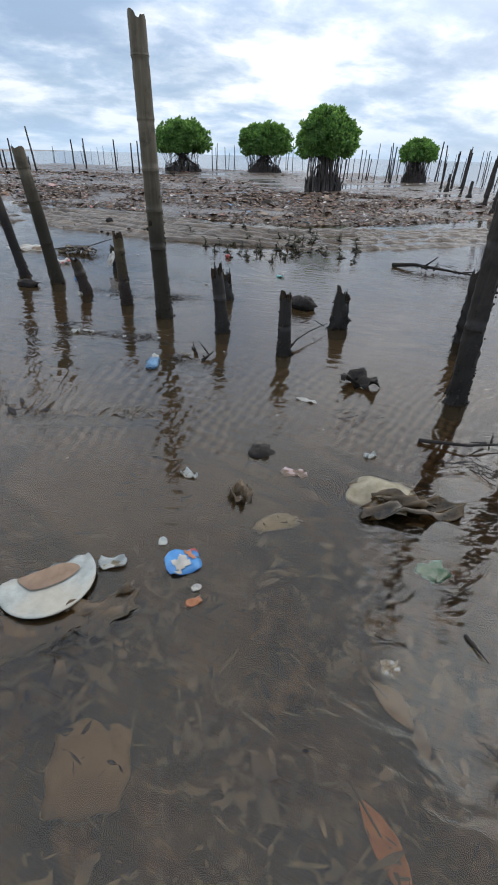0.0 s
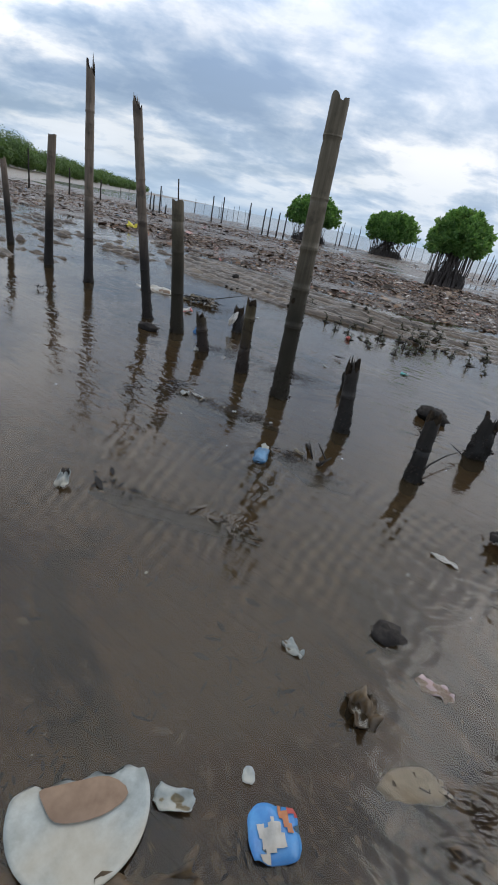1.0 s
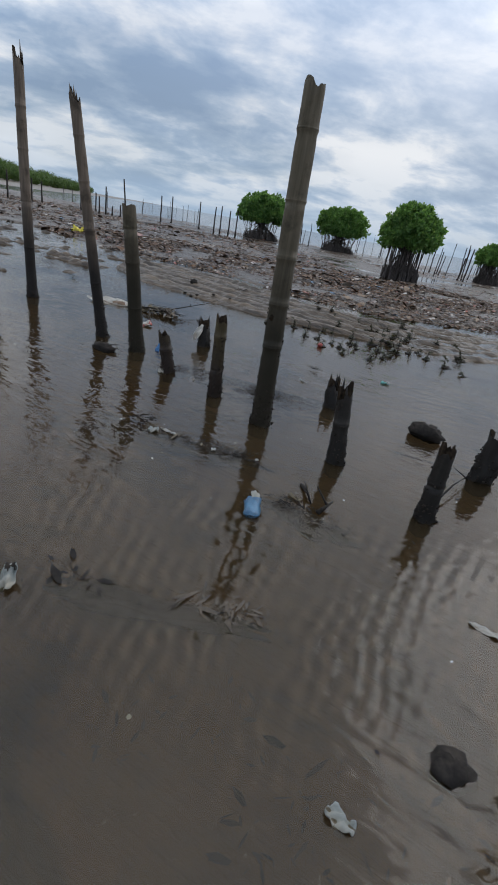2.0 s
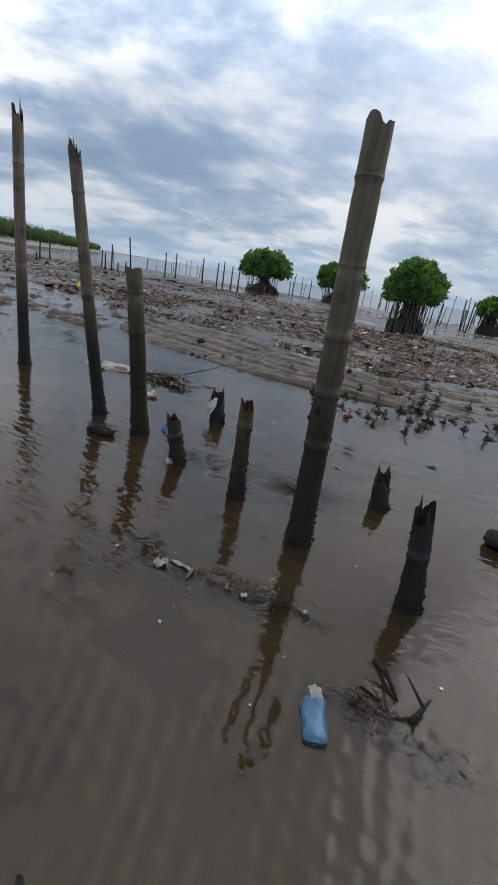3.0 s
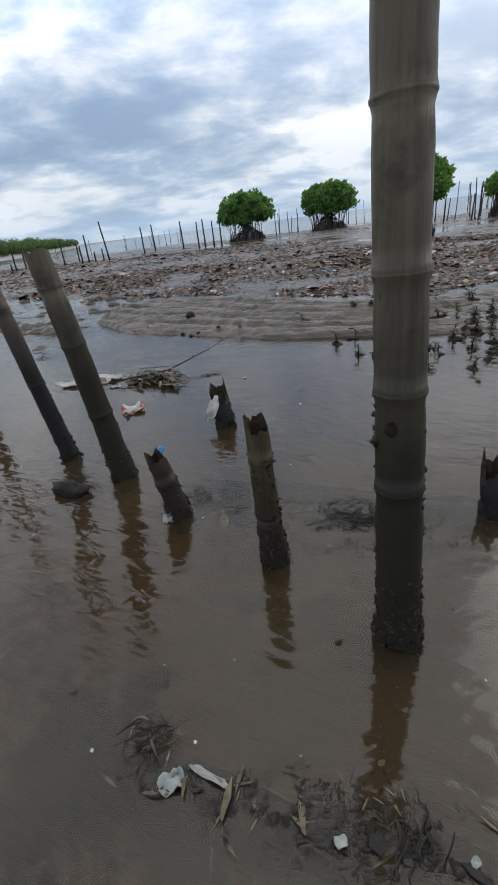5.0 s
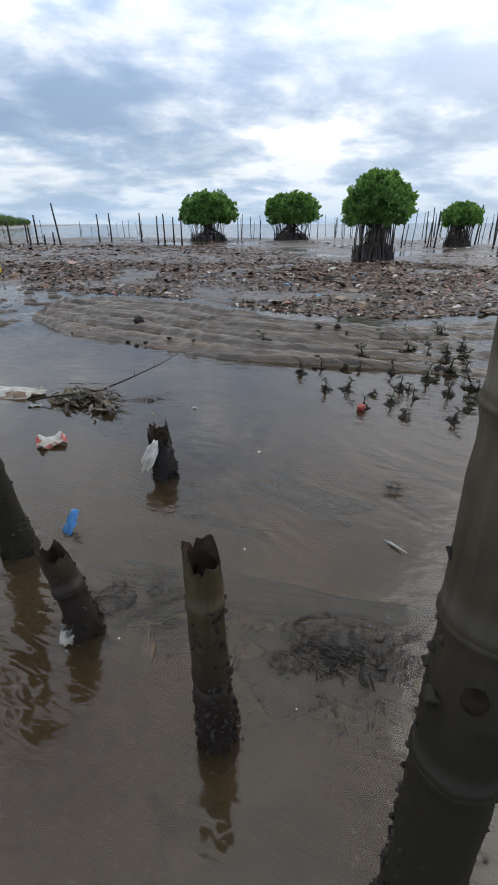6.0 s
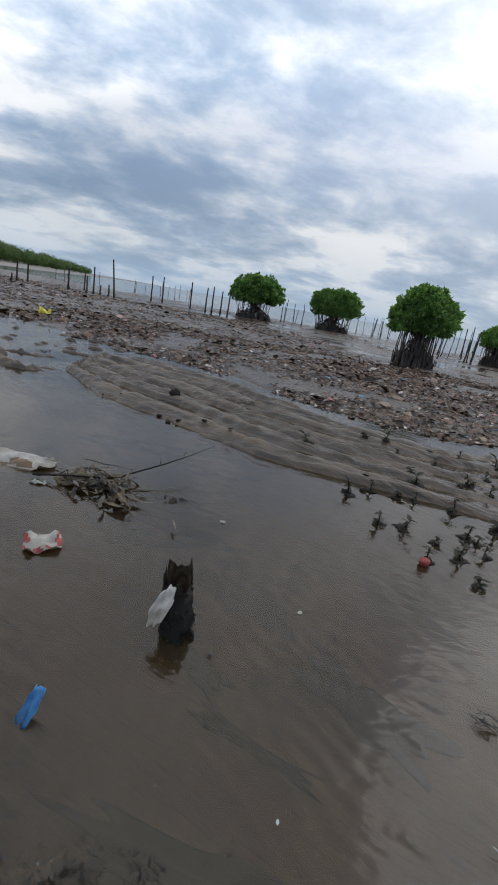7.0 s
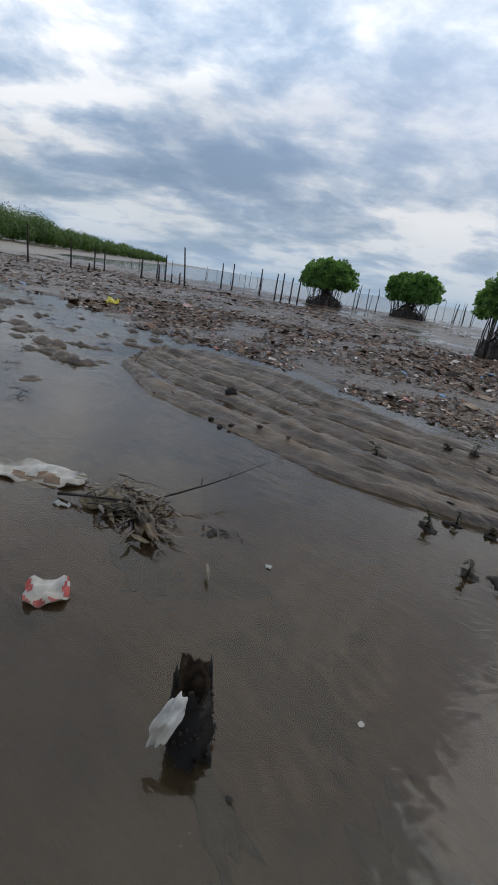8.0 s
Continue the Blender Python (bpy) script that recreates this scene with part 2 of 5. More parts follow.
def water_material():
    m = bpy.data.materials.new("silty_water")
    m.use_nodes = True
    nt = m.node_tree
    nt.nodes.clear()
    p = position(nt)
    s3 = nt.nodes.new("ShaderNodeSeparateXYZ")
    nt.links.new(p, s3.inputs[0])
    # ripples: soft wavelets in patches over a slow swell, and combed crests in the shallows
    w1 = noise_tex(nt, mapped(nt, p, (1.0, 2.6, 1), (0, 0, 14)), 6.0, 2.0, 0.5, 0.5)
    w2 = noise_tex(nt, mapped(nt, p, (1.0, 2.0, 1), (0, 0, -20)), 19.0, 1.0, 0.4, 0.3)
    calm = ramp(nt, noise_tex(nt, p, 0.8, 3), [(0.40, 0.25), (0.62, 1.0)])
    w3 = math_node(nt, "MULTIPLY", ripple_bands(nt, p), math_node(nt, "MULTIPLY", ripple_reach(nt, s3), 0.2))
    hh = math_node(nt, "MULTIPLY", math_node(nt, "ADD", math_node(nt, "MULTIPLY", w1, 0.85), math_node(nt, "MULTIPLY", w2, 0.2)), calm)
    hh = math_node(nt, "ADD", hh, w3)
    bp = nt.nodes.new("ShaderNodeBump")
    bp.inputs["Strength"].default_value, bp.inputs["Distance"].default_value = 0.65, 0.015
    nt.links.new(hh, bp.inputs["Height"])
    fr = nt.nodes.new("ShaderNodeFresnel")
    fr.inputs["IOR"].default_value = 1.53
    nt.links.new(bp.outputs[0], fr.inputs["Normal"])
    gl = nt.nodes.new("ShaderNodeBsdfGlossy")
    gl.inputs["Roughness"].default_value = 0.06
    nt.links.new(bp.outputs[0], gl.inputs["Normal"])
    tr = nt.nodes.new("ShaderNodeBsdfTransparent")
    tr.inputs[0].default_value = (0.84, 0.73, 0.55, 1)
    df = nt.nodes.new("ShaderNodeBsdfDiffuse")
    df.inputs[0].default_value = (0.068, 0.050, 0.028, 1)
    silt = ramp(nt, noise_tex(nt, p, 0.55, 4, 0.55, 0.5), [(0.35, 0.2), (0.65, 0.5)])
    # the last tide's clear strip along the near shore, with a wavering edge
    edge = math_node(nt, "ADD", math_node(nt, "MULTIPLY", s3.outputs[1], 0.5), math_node(nt, "MULTIPLY", noise_tex(nt, p, 2.0, 4), 0.3))
    edge = math_node(nt, "SUBTRACT", edge, math_node(nt, "MULTIPLY", s3.outputs[0], 0.30))
    silt = math_node(nt, "MULTIPLY", silt, ramp(nt, edge, [(0.76, 0.15), (0.86, 1.0)]))
    bodym = nt.nodes.new("ShaderNodeMixShader")
    nt.links.new(silt, bodym.inputs[0])
    nt.links.new(tr.outputs[0], bodym.inputs[1])
    nt.links.new(df.outputs[0], bodym.inputs[2])
    top = nt.nodes.new("ShaderNodeMixShader")
    nt.links.new(fr.outputs[0], top.inputs[0])
    nt.links.new(bodym.outputs[0], top.inputs[1])
    nt.links.new(gl.outputs[0], top.inputs[2])
    o = nt.nodes.new("ShaderNodeOutputMaterial")
    nt.links.new(top.outputs[0], o.inputs[0])
    return m


def bamboo_material(name, low, mid, high, tide):
    """Culm: black slime up to the tide mark, then weathered skin with long streaks."""
    m, nt, b = material(name, 0.5, 0.22)
    v = coords(nt)
    s = nt.nodes.new("ShaderNodeSeparateXYZ")
    nt.links.new(v, s.inputs[0])
    streak = noise_tex(nt, mapped(nt, v, (60, 60, 2.5)), 1.0, 4, 0.6)
    blot = noise_tex(nt, v, 7.0, 5, 0.65)
    c = mix_col(nt, ramp(nt, streak, [(0.3, 0.0), (0.7, 1.0)]), mid, high)
    c = mix_col(nt, ramp(nt, blot, [(0.52, 0.0), (0.66, 0.7)]), c, tuple(0.45 * a for a in mid))
    hz = math_node(nt, "ADD", s.outputs[2], math_node(nt, "MULTIPLY", math_node(nt, "SUBTRACT", blot, 0.5), 0.35))
    n = nt.nodes.new("ShaderNodeMapRange")
    n.inputs["From Min"].default_value, n.inputs["From Max"].default_value = tide - 0.10, tide + 0.45
    nt.links.new(hz, n.inputs["Value"])
    c = mix_col(nt, n.outputs[0], low, c)
    nt.links.new(c, b.inputs["Base Color"])
    nt.links.new(ramp(nt, blot, [(0.3, 0.45), (0.7, 0.75)]), b.inputs["Roughness"])
    bump(nt, b, math_node(nt, "ADD", streak, math_node(nt, "MULTIPLY", blot, 1.5)), 0.5, 0.004)
    return m


def litter_material():
    m, nt, b = material("litter", 0.6, 0.2)
    g = nt.nodes.new("ShaderNodeNewGeometry")
    r = ramp(nt, g.outputs["Random Per Island"], [
        (0.0, (0.018, 0.013, 0.011)), (0.24, (0.05, 0.028, 0.018)), (0.42, (0.15, 0.08, 0.045)), (0.52, (0.028, 0.02, 0.018)),
        (0.68, (0.25, 0.145, 0.08)), (0.77, (0.10, 0.06, 0.045)), (0.90, (0.36, 0.27, 0.19)), (0.958, (0.66, 0.63, 0.60)), (0.985, (0.40, 0.13, 0.09)), (0.995, (0.13, 0.26, 0.40))])
    n = noise_tex(nt, position(nt), 30.0, 4)
    c = mix_col(nt, ramp(nt, n, [(0.4, 0.0), (0.7, 0.6)]), r, (0.035, 0.024, 0.018))
    nt.links.new(c, b.inputs["Base Color"])
    return m


def leaf_material(name, a, bcol, tip, glow=0.4):
    m, nt, b = material(name, 0.5, 0.3)
    g = nt.nodes.new("ShaderNodeNewGeometry")
    c = ramp(nt, g.outputs["Random Per Island"], [(0.0, a), (0.6, bcol), (0.93, bcol), (1.0, tip)])
    c = mix_col(nt, ramp(nt, noise_tex(nt, coords(nt), 1.2, 3), [(0.4, 0.0), (0.65, 0.4)]), c, tuple(0.6 * k for k in a))
    nt.links.new(c, b.inputs["Base Color"])
    # thin leaves let some light through
    tl = nt.nodes.new("ShaderNodeBsdfTranslucent")
    nt.links.new(mix_col(nt, 1.0, c, (1.3, 1.25, 0.7), "MULTIPLY"), tl.inputs[0])
    mx = nt.nodes.new("ShaderNodeMixShader")
    mx.inputs[0].default_value = glow
    nt.links.new(b.outputs[0], mx.inputs[1])
    nt.links.new(tl.outputs[0], mx.inputs[2])
    nt.links.new(mx.outputs[0], nt.nodes["Material Output"].inputs[0])
    return m


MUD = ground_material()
WATER = water_material()
BAMBOO = bamboo_material("weathered_bamboo", (0.012, 0.010, 0.009), (0.080, 0.062, 0.046), (0.155, 0.118, 0.088), 0.62)
BAMBOO_GREEN = bamboo_material("olive_bamboo", (0.018, 0.015, 0.009), (0.066, 0.054, 0.034), (0.122, 0.100, 0.068), 0.66)
STUB = bamboo_material("rotten_stub", (0.010, 0.009, 0.008), (0.018, 0.015, 0.013), (0.035, 0.029, 0.024), 0.10)
STUB_BROWN = bamboo_material("slimed_stub", (0.017, 0.011, 0.008), (0.044, 0.032, 0.014), (0.09, 0.072, 0.030), 0.22)
INNER = plain("bamboo_hollow", (0.012, 0.009, 0.006), (0.04, 0.028, 0.018), 40, 0.9, spec=0.1)
CRUST = plain("barnacle_crust", (0.014, 0.012, 0.010), (0.05, 0.041, 0.034), 60, 0.85, spec=0.1)
BLACK_WOOD = plain("black_wet_wood", (0.013, 0.011, 0.010), (0.042, 0.035, 0.029), 25, 0.75, spec=0.2)
TWIG = plain("brown_twigs", (0.035, 0.026, 0.02), (0.12, 0.09, 0.06), 30, 0.6)
STRAW = plain("straw", (0.05, 0.037, 0.019), (0.15, 0.115, 0.06), 30, 0.6)
POLE = plain("grey_poles", (0.022, 0.019, 0.017), (0.06, 0.052, 0.046), 6, 0.85, spec=0.15)
ROOT = plain("root_bark", (0.035, 0.029, 0.026), (0.095, 0.078, 0.070), 8, 0.7)
LEAF = leaf_material("mangrove_leaf", (0.075, 0.165, 0.052), (0.16, 0.295, 0.095), (0.29, 0.39, 0.15), 0.5)
FAR_LEAF = leaf_material("far_leaf", (0.05, 0.095, 0.03), (0.10, 0.165, 0.05), (0.17, 0.21, 0.09))
SEED_LEAF = leaf_material("muddy_leaf", (0.02, 0.02, 0.015), (0.045, 0.045, 0.028), (0.10, 0.11, 0.05))
LITTER = litter_material()
WHITE = plain("white_plastic", (0.21, 0.225, 0.205), (0.33, 0.345, 0.325), 25, 0.45, (0.35, 0.30, 0.22))
OFFWHITE = plain("dirty_sheet", (0.27, 0.255, 0.22), (0.46, 0.44, 0.40), 18, 0.55, (0.20, 0.16, 0.11))
TAN = plain("brown_stain", (0.14, 0.085, 0.05), (0.23, 0.15, 0.095), 15, 0.6)
RED = plain("red_film", (0.26, 0.032, 0.028), (0.40, 0.07, 0.05), 20, 0.4)
BLUE = plain("blue_film", (0.03, 0.14, 0.36), (0.07, 0.26, 0.52), 18, 0.35)
BOTTLE_BLUE = plain("dull_blue_plastic", (0.03, 0.085, 0.16), (0.07, 0.18, 0.30), 18, 0.35)
TEAL = plain("teal_film", (0.07, 0.30, 0.27), (0.16, 0.42, 0.38), 18, 0.4)
YELLOW = plain("yellow_film", (0.55, 0.46, 0.03), (0.72, 0.62, 0.06), 18, 0.4)
ORANGE = plain("orange_leaf", (0.26, 0.09, 0.035), (0.40, 0.16, 0.06), 30, 0.5)
CARD = plain("soaked_cardboard", (0.15, 0.10, 0.05), (0.22, 0.155, 0.085), 30, 0.7)
FROND = plain("dead_leaf", (0.035, 0.022, 0.012), (0.125, 0.08, 0.035), 22, 0.45)
BAGFILM = plain("ochre_film", (0.16, 0.13, 0.07), (0.36, 0.32, 0.22), 14, 0.3, (0.07, 0.045, 0.02))
PALE = plain("pale_plastic", (0.42, 0.40, 0.36), (0.62, 0.60, 0.55), 30, 0.5, (0.26, 0.21, 0.15))
DARK_LEAF = plain("rotting_leaf", (0.018, 0.013, 0.007), (0.085, 0.052, 0.02), 16, 0.25)
PINK = plain("pink_film", (0.32, 0.20, 0.19), (0.5, 0.38, 0.35), 22, 0.4)


# ---- mesh helpers ----
def mesh_ob(name, verts, faces, mat, parent=None, smooth=True, label=""):
    me = bpy.data.meshes.new(name)
    me.from_pydata([tuple(map(float, v)) for v in verts], [], [tuple(f) for f in faces])
    if smooth:
        me.polygons.foreach_set("use_smooth", [True] * len(me.polygons))
    for mm in (mat if isinstance(mat, (list, tuple)) else [mat]):
        me.materials.append(mm)
    me.update()
    ob = new(name, me)
    if parent is not None:
        ob.parent = parent
    if label:
        tagged(ob, label)
    return ob


def thing(name, place=(0, 0, 0), label="", category="", group="", kind="", rz=0.0):
    e = new(name)
    e.empty_display_size = 0.1
    e.matrix_world = pose(*place, 0, 0, rz)
    return tagged(e, label, category, group, kind)


def tube(path, radii, segs=8, cap=True, squash=1.0):
    path = [Vector(p) for p in path]
    verts, faces = [], []
    for k, p in enumerate(path):
        d = (path[min(k + 1, len(path) - 1)] - path[max(k - 1, 0)]).normalized()
        a = d.orthogonal() if abs(d.z) < 0.9 else d.cross(Vector((0, 1, 0)))
        a.normalize()
        b = d.cross(a)
        r = radii[k] if isinstance(radii, (list, tuple)) else radii
        for s in range(segs):
            w = 2 * math.pi * s / segs
            verts.append(p + a * (r * math.cos(w)) + b * (r * squash * math.sin(w)))
    for k in range(len(path) - 1):
        for s in range(segs):
            q = (s + 1) % segs
            faces.append((k * segs + s, k * segs + q, (k + 1) * segs + q, (k + 1) * segs + s))
    if cap:
        faces.append(tuple(range(segs))[::-1])
        faces.append(tuple(range((len(path) - 1) * segs, len(path) * segs)))
    return verts, faces


def merge(pieces):
    verts, faces = [], []
    for v, f in pieces:
        o = len(verts)
        verts += list(v)
        faces += [tuple(i + o for i in face) for face in f]
    return verts, faces


def blob(rng, r, flat=1.0, segs=7, rings=4, rough=0.25):
    """A lumpy pebble-like body."""
    verts, faces = [(0, 0, r * flat)], []
    for k in range(1, rings):
        a = math.pi * k / rings
        for s in range(segs):
            w = 2 * math.pi * s / segs
            q = r * (1 + rng.uniform(-rough, rough))
            verts.append((q * math.sin(a) * math.cos(w), q * math.sin(a) * math.sin(w), q * flat * math.cos(a)))
    verts.append((0, 0, -r * flat))
    for s in range(segs):
        faces.append((0, 1 + s, 1 + (s + 1) % segs))
        for k in range(rings - 2):
            i = 1 + k * segs
            faces.append((i + s, i + segs + s, i + segs + (s + 1) % segs, i + (s + 1) % segs))
        i = 1 + (rings - 2) * segs
        faces.append((i + s, len(verts) - 1, i + (s + 1) % segs))
    return verts, faces


def placed(vf, m):
    return [m @ Vector(v) for v in vf[0]], vf[1]


def sheet(rng, w, d, nx=8, ny=6, crumple=0.02, curl=0.0, edge=0.12, thick=0.002):
    """A crumpled sheet of some thickness with a ragged outline, lying flat round the origin."""
    verts, faces = [], []
    ph = [rng.uniform(0, 6.28) for _ in range(6)]
    for side in (1, -1):
        for j in range(ny + 1):
            for i in range(nx + 1):
                u, v = 2 * i / nx - 1, 2 * j / ny - 1
                k = 1 + edge * (math.sin(3 * u + ph[0]) * math.cos(2.5 * v + ph[1])) + edge * 0.6 * math.sin(7 * (u + v) + ph[2])
                z = crumple * (math.sin(4.1 * u + 2.3 * v + ph[3]) + 0.7 * math.sin(6.7 * v - 3.1 * u + ph[4]) + 0.5 * math.sin(9 * u + ph[5]))
                z += curl * (u * u + v * v)
                c = 1 - 0.16 * u * u * v * v
                verts.append((u * k * c * w / 2, v * k * c * d / 2, z + side * thick / 2))
    n = (nx + 1) * (ny + 1)
    row = nx + 1
    for j in range(ny):
        for i in range(nx):
            a = j * row + i
            faces.append((a, a + 1, a + row + 1, a + row))
            faces.append((n + a, n + a + row, n + a + row + 1, n + a + 1))
    rim = [i for i in range(row)] + [j * row + nx for j in range(1, ny + 1)] + [ny * row + i for i in range(nx - 1, -1, -1)] + [j * row for j in range(ny - 1, 0, -1)]
    for k in range(len(rim)):
        a, b = rim[k], rim[(k + 1) % len(rim)]
        faces.append((a, n + a, n + b, b))
    return verts, faces


def leaf_shape(length, width, bend=0.2, fold=0.15):
    """A pointed leaf along +x, folded on its midrib."""
    verts, faces, n = [], [], 4
    for k in range(n + 1):
        u = k / n
        w = width * 0.5 * math.sin(math.pi * min(max(u, 0.03), 0.97)) ** 0.8
        z = -bend * length * u * u
        verts += [(u * length, -w, z + fold * w), (u * length, 0, z), (u * length, w, z + fold * w)]
    for k in range(n):
        a = 3 * k
        faces += [(a, a + 3, a + 4, a + 1), (a + 1, a + 4, a + 5, a + 2)]
    return verts, faces


# ---- fields of value noise ----
def vnoise(x, y, scale, seed=0):
    x, y = np.asarray(x, float) * scale, np.asarray(y, float) * scale
    xi, yi = np.floor(x).astype(np.int64), np.floor(y).astype(np.int64)
    fx, fy = x - xi, y - yi
    fx, fy = fx * fx * (3 - 2 * fx), fy * fy * (3 - 2 * fy)

    def h(a, b):
        n = (a * 374761393 + b * 668265263 + seed * 974634541) & 0x7FFFFFFF
        n = ((n ^ (n >> 13)) * 1274126177) & 0x7FFFFFFF
        return ((n ^ (n >> 16)) & 0xFFFF) / 65535.0

    return (h(xi, yi) * (1 - fx) + h(xi + 1, yi) * fx) * (1 - fy) + (h(xi, yi + 1) * (1 - fx) + h(xi + 1, yi + 1) * fx) * fy


def fbm(x, y, scale, seed=0, octaves=3):
    return sum(vnoise(x, y, scale * 2**k, seed + 11 * k) * 0.5**k for k in range(octaves)) / sum(0.5**k for k in range(octaves))


def smooth(v):
    v = np.clip(v, 0, 1)
    return v * v * (3 - 2 * v)


def bank_near(x):
    return np.interp(x, [-4.7, -4.3, -4.15, -3.3, -2.7, -2.1, -1.7, -1.2, -0.8, 0.0, 0.6, 1.6, 5.0], [10.3, 9.4, 8.75, 7.86, 7.6, 7.36, 7.15, 6.95, 6.9, 6.8, 6.6, 6.6, 8.0])


def bank_far(x):
    return np.interp(x, [-4.7, -4.4, -3.9, -2.55, -1.77, -0.45, 0.23, 1.2, 5.0], [10.4, 10.7, 10.9, 10.6, 9.85, 9.1, 8.9, 9.1, 10.2])


def litter_near(x):
    return np.interp(x, [-40, -15, -8.5, -6.2, -4.75, -2.9, -1.8, -0.4, 0.7, 2.6, 8, 20], [34, 15.2, 13.6, 12.0, 11.6, 11.05, 10.15, 9.35, 9.15, 9.9, 13, 19])


def litter_far(x):
    return np.interp(x, [-40, -16, -12.5, -7.5, -1, 0.8, 4.6, 8, 20], [44, 33, 31, 31, 24, 19, 17, 15, 19.5])


def shore_x(y):
    return np.interp(y, [-40, 0, 49, 71, 93, 212, 420, 2600], [-40, -40, -46.6, -57, -61, -110, -190, -1000])


def mud_height(x, y):
    x, y = np.asarray(x, float), np.asarray(y, float)
    bed = -0.075 + 0.03 * (fbm(x, y, 0.6, 3) - 0.5) + 0.012 * (fbm(x, y, 4.0, 5) - 0.5)
    bed = bed + 0.035 * smooth((1.7 - y) / 0.9)
    # sand ripples on the bed
    rip = smooth((2.9 - y) / 0.6) * smooth((y - 1.7) / 0.4)
    bed = bed + 0.005 * rip * np.sin(60 * (0.8 * x + 0.5 * y) + 5 * fbm(x, y, 1.3, 9))
    # low islands of mud in the creek to the left
    isl = smooth((-3.6 - x) / 1.0) * smooth((y - 4.6) / 1.4) * smooth((16 - y) / 2)
    bed = bed + isl * np.maximum(0, fbm(x, y * 2.4, 2.1, 21, 5) - 0.50) * 0.45
    # the ridged bank
    yn, yf = bank_near(x), bank_far(x)
    wob = 0.10 * (fbm(x, y, 1.1, 31) - 0.5)
    m = smooth((y - yn + wob) / 0.22) * smooth((yf - y + wob) / 0.35) * smooth((x + 4.6) / 0.3)
    right = smooth((x + 0.4) / 1.3)
    ph = (y - yn) / np.maximum(yf - yn, 0.3)
    along, across = x + 0.35 * y, (y - yn) / np.maximum(yf - yn, 0.3) * 6.5
    folds = 1 - np.abs(2 * fbm(along * 0.20, across, 1.5, 41, 3) - 1)
    ridge = 1.5 * (folds - 0.76) + 0.75 * np.sin(2 * math.pi * (ph * 5.5 + 1.0 * fbm(x, y, 0.35, 44))) + 0.28 * np.sin(2 * math.pi * (ph * 15.0 + 2.5 * fbm(x, y, 0.5, 46)))
    crumb = fbm(x * 1.0, y * 2.2, 5.5, 47, 2) - 0.5
    tops = (0.020 + 0.043 * ridge + 0.050 * crumb) * (1 - right) + (-0.004 + 0.024 * ridge + 0.085 * crumb) * right
    h = bed * (1 - m) + tops * m
    # the litter flat
    near = smooth((y - litter_near(x) + 0.5 * (fbm(x, y, 0.8, 51) - 0.5)) / 0.35)
    far = smooth((litter_far(x) + 6 * (fbm(x, y, 0.15, 53) - 0.5) - y) / 5.0)
    flat = 0.014 + 0.10 * (fbm(x, y, 1.4, 57, 4) - 0.42)
    mid = 0.004 + 0.11 * (fbm(x, y * 1.6, 0.6, 61, 5) - 0.5)
    h = h * (1 - near) + near * (flat * far + mid * (1 - far))
    # the sea floor
    sea = smooth((y - 42 - 0.15 * np.abs(x)) / 50)
    h = h * (1 - sea) - 0.6 * sea
    side = smooth((x - 7 - 0.1 * np.maximum(y, 0)) / 4)
    h = h * (1 - side) - 0.2 * side
    # the beach
    d = shore_x(y) - x
    h = np.where(d > -12, h * (1 - smooth((d + 12) / 12)) + smooth((d + 12) / 12) * (0.03 + 0.025 * np.clip(d, 0, 18)), h)
    return h


def axis(parts):
    out = []
    for a, b, n in parts:
        out += list(np.linspace(a, b, n, endpoint=False))
    return np.array(out + [parts[-1][1]])


gx = axis([(-2600, -400, 14), (-400, -90, 30), (-90, -26, 70), (-26, -9, 110), (-9, -5, 70), (-5, 2.2, 220), (2.2, 7, 80), (7, 26, 70), (26, 120, 30), (120, 2600, 16)])
gy = axis([(-2600, -60, 10), (-60, -2, 20), (-2, 0.4, 24), (0.4, 6.4, 130), (6.4, 12.5, 230), (12.5, 22, 170), (22, 42, 120), (42, 120, 70), (120, 500, 40), (500, 2600, 12)])
GX, GY = np.meshgrid(gx, gy)
GZ = mud_height(GX, GY)
nx, ny = len(gx), len(gy)
idx = np.arange(nx * ny).reshape(ny, nx)
quads = np.stack([idx[:-1, :-1], idx[:-1, 1:], idx[1:, 1:], idx[1:, :-1]], -1).reshape(-1, 4)
me = bpy.data.meshes.new("ground")
me.from_pydata(np.stack([GX, GY, GZ], -1).reshape(-1, 3).tolist(), [], quads.tolist())
me.polygons.foreach_set("use_smooth", [True] * len(me.polygons))
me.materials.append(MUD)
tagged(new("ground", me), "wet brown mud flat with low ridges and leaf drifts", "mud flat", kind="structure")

wx = axis([(-2600, -100, 10), (-100, -12, 16), (-12, 8, 60), (8, 100, 16), (100, 2600, 10)])
wy = axis([(-2600, -50, 8), (-50, -2, 8), (-2, 16, 54), (16, 120, 30), (120, 2600, 14)])
wv = [(x, y, 0) for y in wy for x in wx]
wf = [(j * len(wx) + i, j * len(wx) + i + 1, (j + 1) * len(wx) + i + 1, (j + 1) * len(wx) + i) for j in range(len(wy) - 1) for i in range(len(wx) - 1)]
tagged(mesh_ob("water", wv, wf, WATER, smooth=False), "shallow silty brown tidal water reflecting the cloudy sky", "water", kind="structure")


